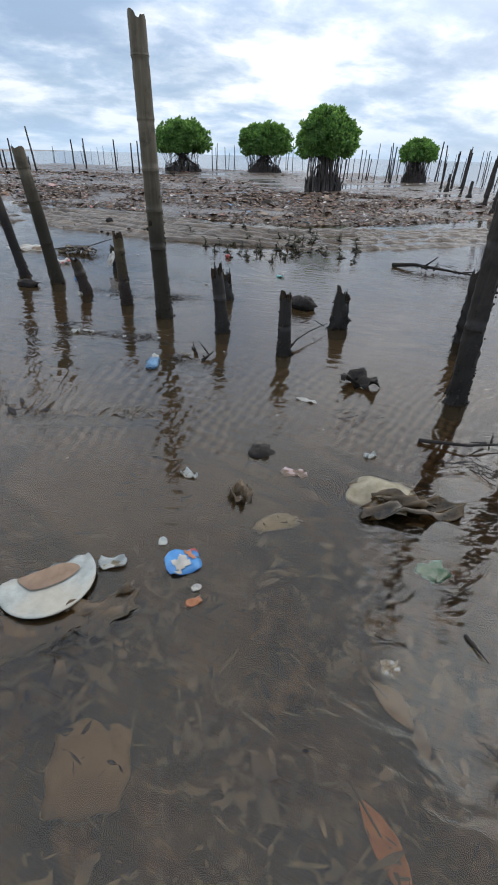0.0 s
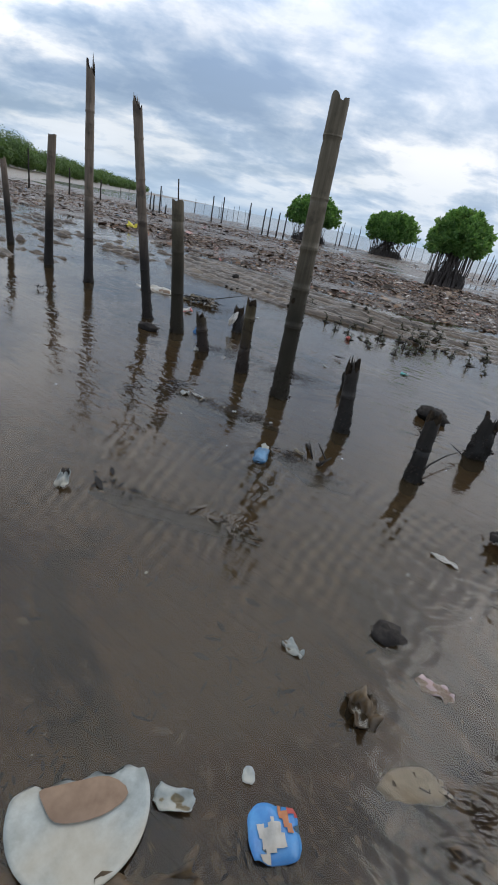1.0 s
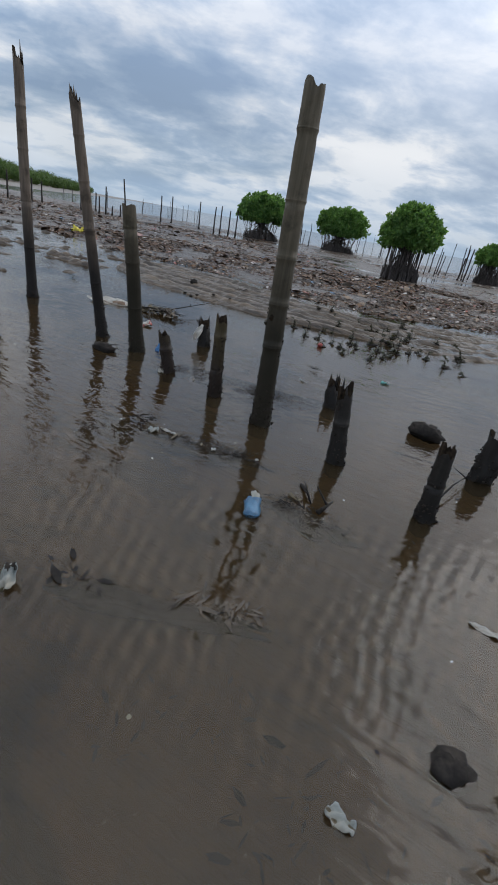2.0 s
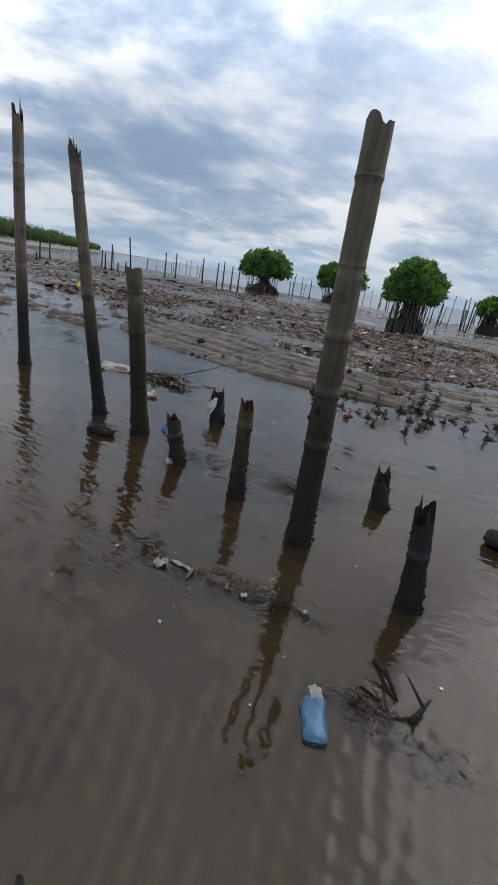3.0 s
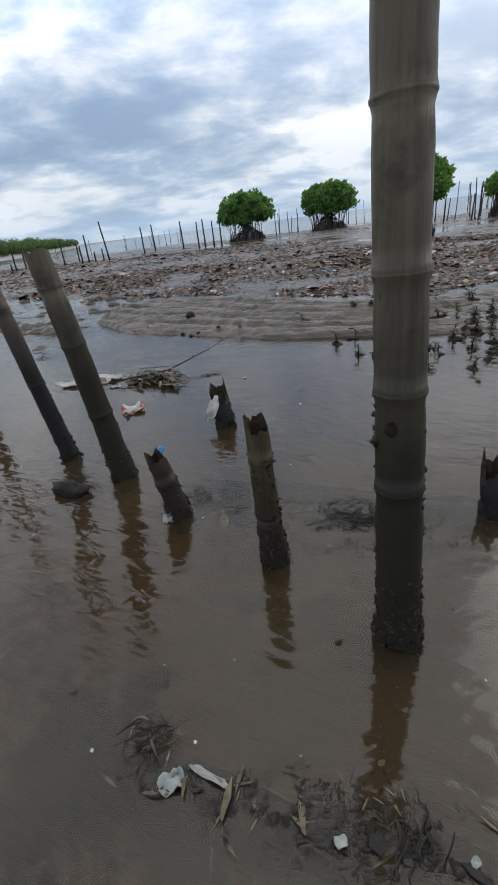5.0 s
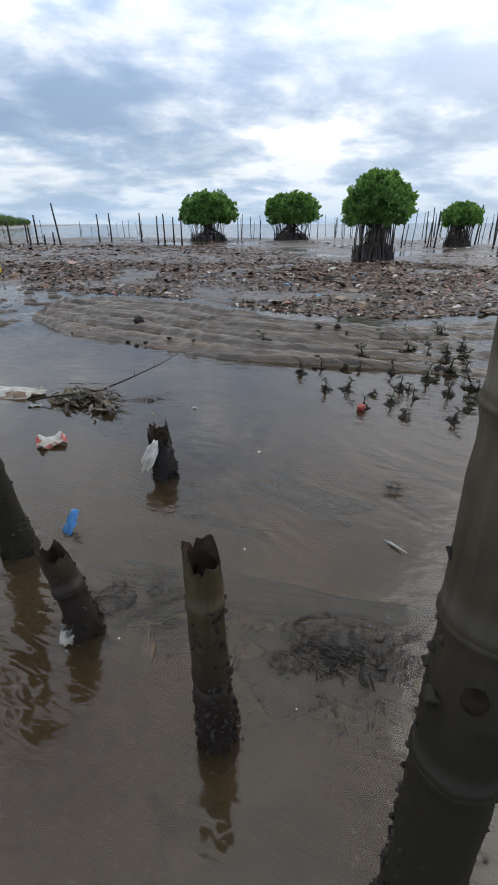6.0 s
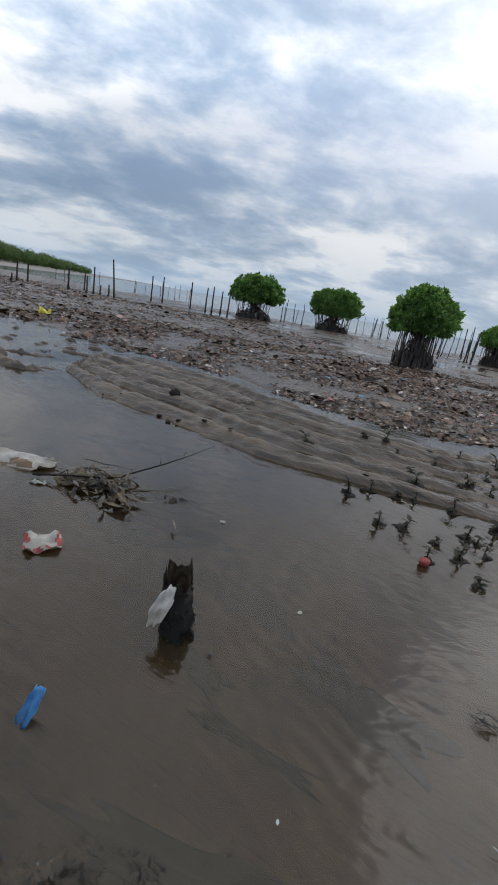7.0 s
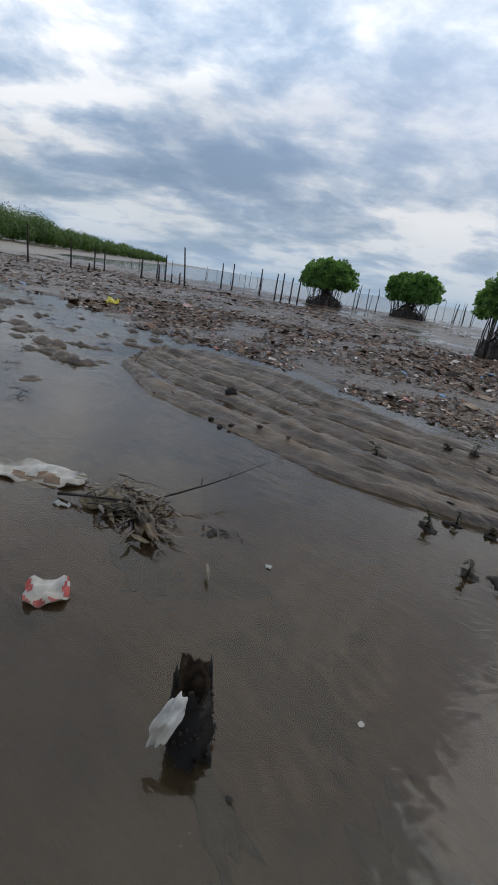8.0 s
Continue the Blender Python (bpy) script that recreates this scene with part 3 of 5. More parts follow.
# ---- bamboo poles and stubs ----
def pole(name, base, top, r, nodes, mat, label, seed, rough=0.0, hollow=0.18, jag=0.05, crust=0.16, lumps=90, group="row of bamboo poles", r_top=None):
    """A broken-off culm standing in the mud: shell with swollen nodes, hollow splintered top, barnacled foot."""
    rng = random.Random(seed)
    base, top = Vector(base), Vector(top)
    t = thing(name, (base.x, base.y, 0), label, "bamboo pole" if rough < 0.5 else "post", group)
    axis_v = top - base
    length = axis_v.length
    d = axis_v.normalized()
    r_top = r_top or r * 0.86
    a = d.cross(Vector((0, 1, 0))).normalized()
    b = d.cross(a)
    segs = 22
    levels = [-0.25, -0.1, 0.0]
    s = 0.03
    while s < length - 0.04:
        levels.append(s)
        s += 0.03 if rough or s < 0.25 else 0.06
    for n in nodes:
        levels += [n - 0.02, n - 0.009, n, n + 0.009, n + 0.02]
    levels = sorted(l for l in levels if l < length - 0.03) + [length]
    j0, j1 = rng.uniform(0, 6.3), rng.uniform(0, 6.3)
    jags = [jag * (0.7 * math.sin(2 * math.pi * k / segs + j0) + 0.5 * math.sin(6 * math.pi * k / segs + j1) - 0.4 + 0.4 * rng.uniform(-1, 1)) for k in range(segs)]
    ph = rng.uniform(0, 6)
    wander = (rng.uniform(-1, 1) * 0.005, rng.uniform(-1, 1) * 0.005)
    def radius(l, w):
        f = max(0.0, l) / length
        q = r + (r_top - r) * f
        for n in nodes:
            q *= 1 + 0.055 * math.exp(-(((l - n) / 0.012) ** 2)) - 0.05 * math.exp(-(((l - n + 0.03) / 0.02) ** 2))
        foot = math.exp(-max(l, 0.0) / 0.10)
        q *= 1 + foot * (0.10 + 0.5 * noise.noise(Vector((3 * math.cos(w), 3 * math.sin(w), l * 30 + ph))))
        if rough:
            q *= 1 + rough * 0.45 * (noise.noise(Vector((2.2 * math.cos(w), 2.2 * math.sin(w), l * 14 + ph))))
            q *= 1 + rough * 0.3 * (noise.noise(Vector((5 * math.cos(w), 5 * math.sin(w), l * 40 + ph))))
        else:
            q *= 1 + 0.04 * noise.noise(Vector((math.cos(w), math.sin(w), l * 5 + ph)))
        return q
    verts, faces = [], []
    origin = base - Vector((base.x, base.y, 0))
    for k, l in enumerate(levels):
        last = k == len(levels) - 1
        bow = math.sin(math.pi * min(max(l / length, 0), 1))
        c = origin + d * l + Vector((wander[0] * bow, wander[1] * bow, 0)) * length
        for sgm in range(segs):
            w = 2 * math.pi * sgm / segs
            off = d * jags[sgm] if last else (d * (jags[sgm] * 0.5) if k == len(levels) - 2 else Vector())
            q = radius(l, w)
            verts.append(c + off + a * (q * math.cos(w)) + b * (q * math.sin(w)))
    nl = len(levels)
    for k in range(nl - 1):
        for sgm in range(segs):
            q = (sgm + 1) % segs
            faces.append((k * segs + sgm, k * segs + q, (k + 1) * segs + q, (k + 1) * segs + sgm))
    culm = mesh_ob("culm", verts, faces, mat, t)
    # hollow inside, down to the first septum
    iv, jf = [], []
    c_top, c_in = origin + d * length, origin + d * (length - hollow)
    wall = 0.78
    for kk, (c, ww) in enumerate(((c_top, 1.0), (c_top, wall), (c_in, wall))):
        for sgm in range(segs):
            w = 2 * math.pi * sgm / segs
            q = radius(length, w) * ww
            iv.append(c + (d * (jags[sgm] - 0.001) if kk < 2 else Vector()) + a * (q * math.cos(w)) + b * (q * math.sin(w)))
    for kk in range(2):
        for sgm in range(segs):
            q = (sgm + 1) % segs
            jf.append((kk * segs + sgm, kk * segs + q, (kk + 1) * segs + q, (kk + 1) * segs + sgm))
    jf.append(tuple(2 * segs + sgm for sgm in range(segs)))
    mesh_ob("hollow_rim", iv, jf, INNER, t, label="dark splintered hollow end")
    for n in nodes:
        if n < length - 0.05:
            rv, rf = [], []
            q0 = r + (r_top - r) * n / length
            bow = math.sin(math.pi * n / length)
            c = origin + d * n + Vector((wander[0] * bow, wander[1] * bow, 0)) * length
            for dz, k in ((-0.006, 1.02), (-0.002, 1.065), (0.002, 1.065), (0.006, 1.02)):
                for sgm in range(segs):
                    w = 2 * math.pi * sgm / segs
                    rv.append(c + d * dz + a * (q0 * k * math.cos(w)) + b * (q0 * k * math.sin(w)))
            for kk in range(3):
                for sgm in range(segs):
                    q = (sgm + 1) % segs
                    rf.append((kk * segs + sgm, kk * segs + q, (kk + 1) * segs + q, (kk + 1) * segs + sgm))
            mesh_ob("node_ring", rv, rf, mat, t)
    pieces = []
    for _ in range(lumps):
        w, l = rng.uniform(0, 2 * math.pi), crust * abs(rng.gauss(0, 0.55)) - 0.02
        if rng.random() < 0.25:
            l = rng.uniform(0, min(length * 0.8, crust * 3.2))
        if l > length - 0.05:
            continue
        q = radius(l, w)
        c = origin + d * l + a * (q * math.cos(w)) + b * (q * math.sin(w))
        pieces.append(placed(blob(rng, rng.uniform(0.003, 0.008), rng.uniform(0.5, 1.0), 5, 3, 0.4), Matrix.Translation(c) @ Euler((rng.uniform(0, 3), rng.uniform(0, 3), 0)).to_matrix().to_4x4()))
    if pieces:
        v, f = merge(pieces)
        tagged(mesh_ob("barnacle_crust", v, f, CRUST, t, smooth=False, label="grey barnacle and mud crust"), kind="stuff")
    # splinters standing on the broken end
    for _ in range(3 if jag > 0.03 else 0):
        w = rng.uniform(0, 2 * math.pi)
        q = radius(length, w) * 0.9
        p0 = c_top + a * (q * math.cos(w)) + b * (q * math.sin(w)) - d * 0.05
        p1 = p0 + d * rng.uniform(0.06, 0.05 + jag * 1.3)
        mesh_ob("splinter", *tube([p0, (p0 + p1) / 2, p1], [0.009, 0.007, 0.001], 5, True, 0.4), mat, t)
    return t


big = pole("bamboo_pole", (-0.640, 3.56, 0), (-0.678, 3.605, 1.745), 0.057, [0.49, 0.73, 0.97, 1.25, 1.56], BAMBOO_GREEN, "tall weathered bamboo pole, black below, broken at the top", 1, lumps=560, crust=0.26, jag=0.024, r_top=0.052, rough=0.07)
pole("bamboo_pole", (-1.864, 4.487, 0), (-1.947, 4.421, 1.085), 0.058, [0.36, 0.70, 0.95], BAMBOO_GREEN, "dark olive bamboo pole with an open hollow top", 2, lumps=170, jag=0.02)
pole("bamboo_pole", (-2.282, 4.703, 0), (-2.505, 4.668, 1.744), 0.045, [0.45, 0.85, 1.2, 1.5], BAMBOO, "slim leaning bamboo pole, blackened by the tide", 3, lumps=130, jag=0.05)
pole("bamboo_pole", (-3.58, 5.637, 0), (-3.675, 5.75, 2.165), 0.052, [0.5, 0.95, 1.4, 1.75], BAMBOO, "tall grey split bamboo pole standing in water", 4, lumps=120, jag=0.09)
pole("bamboo_pole", (-4.504, 6.093, 0), (-4.415, 6.093, 1.505), 0.055, [0.45, 0.85, 1.2], BAMBOO, "weathered bamboo pole with a flat cut top", 5, lumps=100, jag=0.012)
pole("bamboo_pole", (-6.0, 7.1, 0), (-6.1, 7.15, 1.15), 0.05, [0.4, 0.8], BAMBOO, "short dark bamboo pole leaning in the creek", 6, lumps=60, jag=0.03)
pole("bamboo_stub", (-1.021, 3.867, 0), (-1.038, 3.889, 0.535), 0.044, [0.20, 0.40], STUB_BROWN, "broken bamboo stub with a jagged hollow top", 7, lumps=380, jag=0.03, rough=0.15)
pole("bamboo_stub", (-1.461, 4.147, 0), (-1.519, 4.152, 0.29), 0.046, [0.16], STUB_BROWN, "short leaning bamboo stub crusted with barnacles", 8, lumps=120, jag=0.03, rough=0.2)
pole("rotten_stub", (-1.442, 5.074, 0), (-1.470, 5.11, 0.225), 0.052, [], STUB, "rotten black stub with a white bag caught beside it", 9, lumps=130, jag=0.055, rough=0.7)
pole("bamboo_stub", (-0.156, 3.26, 0), (-0.20, 3.29, 0.42), 0.046, [0.22], STUB, "black broken bamboo stub with a splintered top", 10, lumps=150, jag=0.05, rough=0.25)
pole("rotten_stub", (-0.204, 4.144, 0), (-0.214, 4.19, 0.19), 0.048, [], STUB, "short rotten black stub just above the water", 11, lumps=60, jag=0.06, rough=0.6)
pole("bamboo_stub", (0.272, 2.871, 0), (0.262, 2.875, 0.375), 0.042, [0.2], STUB, "black bamboo stub with a thin twig at its foot", 12, lumps=110, jag=0.03, rough=0.2)
pole("rotten_stub", (0.69, 3.45, 0), (0.70, 3.47, 0.26), 0.055, [], STUB, "shaggy rotten black stub covered with growth", 13, lumps=160, jag=0.045, rough=0.95)
pole("rotten_stub", (1.55, 3.24, 0), (1.535, 3.24, 0.46), 0.06, [], STUB, "thick shaggy black stub beside a leaning post", 14, lumps=220, crust=0.3, jag=0.06, rough=0.9)
pole("leaning_post", (1.17, 2.28, 0), (1.13, 2.29, 2.05), 0.048, [0.4, 0.8, 1.2, 1.6], STUB, "black leaning post crusted with growth", 15, lumps=260, crust=0.5, jag=0.04, rough=0.45)
pole("leaning_post", (1.63, 2.28, 0), (1.57, 2.30, 1.9), 0.05, [0.5, 0.9, 1.3], STUB, "black upright post crusted with growth", 16, lumps=160, crust=0.5, jag=0.04, rough=0.4)
# a snapped branch knot and a rot hole on the tall pole
knot_rng = random.Random(3)
mesh_ob("branch_knot", *placed(blob(knot_rng, 0.012, 1.0, 10, 7, 0.4), Matrix.Translation((-0.068, -0.006, 0.62))), BAMBOO_GREEN, big, label="snapped branch knot")
mesh_ob("rot_hole", *placed(blob(knot_rng, 0.014, 1.3, 10, 7, 0.12), Matrix.Translation((-0.040, -0.037, 0.66))), INNER, big, label="dark rot hole")
# a long split running up from the rot hole
cv, cf = [], []
for k in range(13):
    z = 0.66 + 0.040 * k
    half = 0.13 * math.sin(math.pi * min(0.97, max(0.06, 1 - k / 12.5))) * (0.8 + 0.2 * math.sin(5 * k))
    mid = math.atan2(-0.70, -0.62) - 0.012 * k
    cx, cy = -0.038 * z / 1.745, 0.045 * z / 1.745
    for w, q in ((mid - half, 0.0583), (mid, 0.0568), (mid + half, 0.0583)):
        cv.append((cx + q * math.cos(w), cy + q * math.sin(w), z))
    if k:
        o = 3 * k
        cf += [(o - 3, o - 2, o + 1, o), (o - 2, o - 1, o + 2, o + 1)]
mesh_ob("split", cv, cf, INNER, big, label="long dark split in the culm")


# ---- mangroves ----
def mangrove(place, width, height, clear, seed, label, leaves=9000, leaf=1.0, skirt=0.5):
    """A mangrove: short trunk on arching prop roots, forking limbs, a rounded crown of many small leaves."""
    rng = random.Random(seed)
    nr = np.random.RandomState(seed)
    t = thing("mangrove_tree", place, label, "tree", "mangroves on the flat", rz=rng.uniform(0, 360))
    rad = width / 2
    trunk_top = clear + 0.25 * (height - clear)
    mesh_ob("trunk", *tube([(0, 0, 0.25 * clear), (0.03, 0, 0.6 * clear), (0.02, 0.04, trunk_top)], [0.10, 0.09, 0.05], 8), ROOT, t)
    foot = skirt * rad
    for k in range(34):
        w = rng.uniform(0, 2 * math.pi)
        q = foot * math.sqrt(rng.uniform(0.08, 1.0))
        start = rng.uniform(0.55, 1.12) * clear
        x, y = q * math.cos(w), q * math.sin(w)
        k0 = rng.uniform(0.25, 0.8)
        p = [(x * 0.15 * k0, y * 0.15 * k0, start), (x * 0.7 * k0, y * 0.7 * k0, start * 0.86), (x * 0.9, y * 0.9, start * 0.45), (x * 1.05, y * 1.05, -0.1)]
        mesh_ob("prop_root", *tube(p, [0.028, 0.034, 0.030, 0.024], 5), ROOT, t)
    # low tangle of roots and seedlings at the foot
    tang = []
    for k in range(320):
        w, q = rng.uniform(0, 2 * math.pi), foot * math.sqrt(rng.uniform(0, 1.1))
        x, y = q * math.cos(w), q * math.sin(w)
        hgt = clear * rng.uniform(0.25, 0.62) * (1.05 - 0.3 * q / foot)
        tang.append(tube([(x, y, -0.05), (x * 0.95 + rng.uniform(-0.06, 0.06), y * 0.95 + rng.uniform(-0.06, 0.06), hgt)], [0.028, 0.016], 4, False))
    v, f = merge(tang)
    tagged(mesh_ob("root_tangle", v, f, ROOT, t, smooth=False), kind="stuff")
    tops = []
    for k in range(13):
        w = 2 * math.pi * k / 13 + rng.uniform(-0.3, 0.3)
        q = rad * rng.uniform(0.35, 0.85)
        e = Vector((q * math.cos(w), q * math.sin(w), clear + (height - clear) * rng.uniform(0.25, 0.8)))
        st = Vector((0, 0, clear * rng.uniform(0.6, 1.0)))
        mesh_ob("limb", *tube([st, st.lerp(e, 0.5) + Vector((0, 0, -0.1)), e], [0.045, 0.03, 0.012], 5), ROOT, t)
        tops.append(e)
    # crown: rosettes of leaves over a lumpy dome
    cz = clear + (height - clear) * 0.36
    verts, faces = [], []
    n_clump = leaves // 16
    bulges = [(rng.uniform(0, 2 * math.pi), rng.uniform(-0.2, 1.2), rng.uniform(0.06, 0.26)) for _ in range(16)]
    for k in range(54):
        w, q = rng.uniform(0, 2 * math.pi), foot * 0.97 * math.sqrt(rng.random())
        x, y = q * math.cos(w), q * math.sin(w)
        g = rng.uniform(0.9, 1.35)
        mesh_ob("stem", *tube([(x, y, 0), (x * 1.05, y * 1.05, clear * 0.6), (x * g, y * g, clear * 1.35)], [0.022, 0.02, 0.014], 4), ROOT, t)
    for k in range(n_clump):
        w = rng.uniform(0, 2 * math.pi)
        el = math.asin(rng.uniform(-0.75, 1.0))
        shell = rng.uniform(0.45, 1.0) ** 0.5
        uv = Vector((math.cos(el) * math.cos(w), math.cos(el) * math.sin(w), math.sin(el)))
        lump = 0.92 + 0.24 * noise.noise(uv * 2.1 + Vector((seed, 0, 0))) + 0.20 * noise.noise(uv * 5.3 + Vector((0, seed, 0)))
        lump *= rng.uniform(1.0, 1.17) if rng.random() < 0.12 else 1.0
        hz = (height - cz) if el > 0 else (cz - clear) * 1.0
        c = Vector((rad * math.cos(el) * math.cos(w) * shell * lump, rad * math.cos(el) * math.sin(w) * shell * lump, cz + hz * math.sin(el) * shell * min(lump * 1.06, 1.12)))
        if c.z < clear * (0.88 + 0.6 * noise.noise(Vector((2 * c.x, 2 * c.y, seed)))):
            continue
        out = Vector((c.x, c.y, (c.z - cz) + 0.5)).normalized()
        for j in range(16):
            dv = Vector((rng.gauss(0, 1), rng.gauss(0, 1), rng.gauss(0, 1))).normalized()
            dv = (dv + out * 0.7).normalized()
            sd = dv.cross(Vector((rng.gauss(0, 1), rng.gauss(0, 1), rng.gauss(0, 1)))).normalized()
            p0 = c + dv * rng.uniform(0.0, 0.10)
            ln, wd = rng.uniform(0.12, 0.2) * leaf, rng.uniform(0.045, 0.07) * leaf
            o = len(verts)
            verts += [p0, p0 + dv * ln * 0.5 + sd * wd, p0 + dv * ln, p0 + dv * ln * 0.5 - sd * wd]
            faces.append((o, o + 1, o + 2, o + 3))
    tagged(mesh_ob("crown", verts, faces, LEAF, t, smooth=False, label="dense glossy green leaves"), kind="stuff")
    return t


mangrove((-6.245, 37.45, 0), 3.85, 3.0, 1.0, 21, "round green mangrove on a dark tangle of prop roots", 26000, 0.95, 0.66)
mangrove((-0.5, 40.2, 0), 3.9, 3.1, 0.98, 22, "broad green mangrove standing on dark prop roots", 26000, 0.95, 0.66)
mangrove((2.12, 20.1, 0), 2.22, 2.5, 1.0, 23, "tall green mangrove on long spreading prop roots", 28000, 0.68, 0.60)
mangrove((8.07, 29.5, 0), 1.85, 2.0, 0.95, 24, "small mangrove on a mound of roots in water", 12000, 0.85, 0.7)


# ---- rows of thin poles on the flat ----
def stake(name, place, height, lean_x, lean_y, r, seed, label, group):
    rng = random.Random(seed)
    t = thing(name, place, label, "pole", group)
    n = 5
    pts = [(lean_x * k / n + rng.uniform(-1, 1) * 0.012, lean_y * k / n, -0.3 + (height + 0.3) * k / n) for k in range(n + 1)]
    mesh_ob("shaft", *tube(pts, [r * (1.05 - 0.3 * k / n) for k in range(n + 1)], 7), POLE, t)
    mesh_ob("muddy_foot", *placed(blob(rng, r * 1.4, 1.3, 7, 4, 0.3), Matrix.Translation((0, 0, 0.02))), BLACK_WOOD, t)
    return t


rng = random.Random(77)
FENCE = [(-16.96, 30.8, 1.25, -0.15), (-15.73, 30.8, 1.2, -0.2), (-15.28, 30.8, 1.9, -0.2), (-13.93, 30.84, 2.6, -0.62), (-14.9, 30.9, 0.7, 0.0), (-14.4, 31.0, 0.85, -0.1),
         (-13.65, 36.2, 2.05, -0.18), (-13.2, 37.3, 2.15, -0.25), (-10.7, 36.2, 2.1, -0.22), (-9.56, 36.2, 1.9, 0.0), (-9.09, 36.2, 2.05, -0.2), (-8.5, 36.4, 1.8, -0.05), (-7.92, 36.2, 1.95, 0.0),
         (-22.0, 26.8, 2.5, 0.0), (-20.64, 28.8, 1.85, 0.0), (-20.05, 30.3, 1.6, 0.05), (-19.88, 31.1, 1.5, 0.0), (-17.76, 32.2, 1.6, 0.1), (-17.9, 34.5, 1.4, 0.0), (-18.4, 27.5, 0.6, 0.0), (-23.5, 25.6, 0.7, 0.0)]
for k, (x, y, hgt, ln) in enumerate(FENCE):
    stake("fence_pole", (x, y, 0), hgt * 0.84, ln * (0.35 if hgt > 2.55 else 0.1), 0.05, 0.055, 100 + k, "thin weathered wooden pole standing in the flat", "fence poles on the flat")
# clusters between and beside the trees
CLUSTERS = [(-4.6, -2.4, 39, 44, 7, 1.5, 2.3), (1.2, 5.5, 46, 58, 13, 1.5, 2.6), (3.6, 6.8, 25, 33, 9, 1.2, 2.1), (5.6, 9.6, 28, 36, 9, 1.4, 2.3), (8.6, 13.5, 26, 36, 11, 1.2, 2.4), (-30, -16, 48, 75, 14, 1.3, 2.2), (12, 24, 34, 60, 22, 1.5, 2.5)]
for n, (x0, x1, y0, y1, count, h0, h1) in enumerate(CLUSTERS):
    for k in range(count):
        x, y = rng.uniform(x0, x1), rng.uniform(y0, y1)
        hgt = 0.8 * rng.uniform(h0, h1)
        stake("fish_stake", (x, y, 0), hgt, rng.uniform(-0.12, 0.12), 0.0, rng.uniform(0.022, 0.04), 300 + 40 * n + k, "thin grey stake standing in the water", "stakes in the sea")
# black crusted posts in the water to the right
for k, (x, y, hgt, ln, r) in enumerate([(10.5, 33.6, 2.3, 0.35, 0.05), (7.73, 23.58, 1.1, 0.15, 0.05), (7.32, 21.51, 0.7, 0.1, 0.07), (7.34, 19.92, 1.5, 0.4, 0.04), (7.12, 18.45, 0.55, 0.06, 0.07), (6.3, 15.0, 1.9, 0.35, 0.06),
                                        (5.65, 12.85, 0.95, 0.28, 0.06), (8.3, 23.9, 1.6, 0.3, 0.05), (8.9, 24.4, 1.7, 0.35, 0.05), (7.9, 19.0, 1.3, 0.3, 0.045), (7.6, 17.4, 1.0, 0.3, 0.05), (6.9, 15.6, 1.4, 0.3, 0.05)]):
    stake("crusted_post", (x, y, 0), hgt * 0.9, ln * 0.25, 0.05, r, 700 + k, "black crusted post leaning in the water", "posts in the water")


# ---- far shore woods ----
rng = random.Random(5)
verts, faces = [], []
for k in range(520):
    y = 40 + 270 * rng.random() ** 1.7
    d = 15 + 22 * rng.random()
    x = float(shore_x(y)) - d
    hgt = (7.2 if y < 110 else 5.6) * rng.uniform(0.6, 1.1) * (0.72 + 0.5 * min(1, (d - 15) / 14))
    gz = 0.45
    wd = hgt * rng.uniform(0.35, 0.55)
    n = 420 if y < 160 else 140
    sz = 0.24 if y < 160 else 0.45
    for j in range(n):
        dv = Vector((rng.gauss(0, 1), rng.gauss(0, 1), rng.gauss(0, 1))).normalized()
        c = Vector((x + dv.x * wd * rng.uniform(0.5, 1), y + dv.y * wd * rng.uniform(0.5, 1), gz + hgt * (0.5 + 0.48 * dv.z * rng.uniform(0.6, 1))))
        a = Vector((rng.gauss(0, 1), rng.gauss(0, 1), rng.gauss(0, 1))).normalized()
        b = a.cross(dv)
        o = len(verts)
        verts += [c - a * sz, c + b * sz * 0.5, c + a * sz, c - b * sz * 0.5]
        faces.append((o, o + 1, o + 2, o + 3))
tagged(mesh_ob("far_woods", verts, faces, FAR_LEAF, smooth=False), "low green coastal woods behind the beach", "woods", kind="stuff")


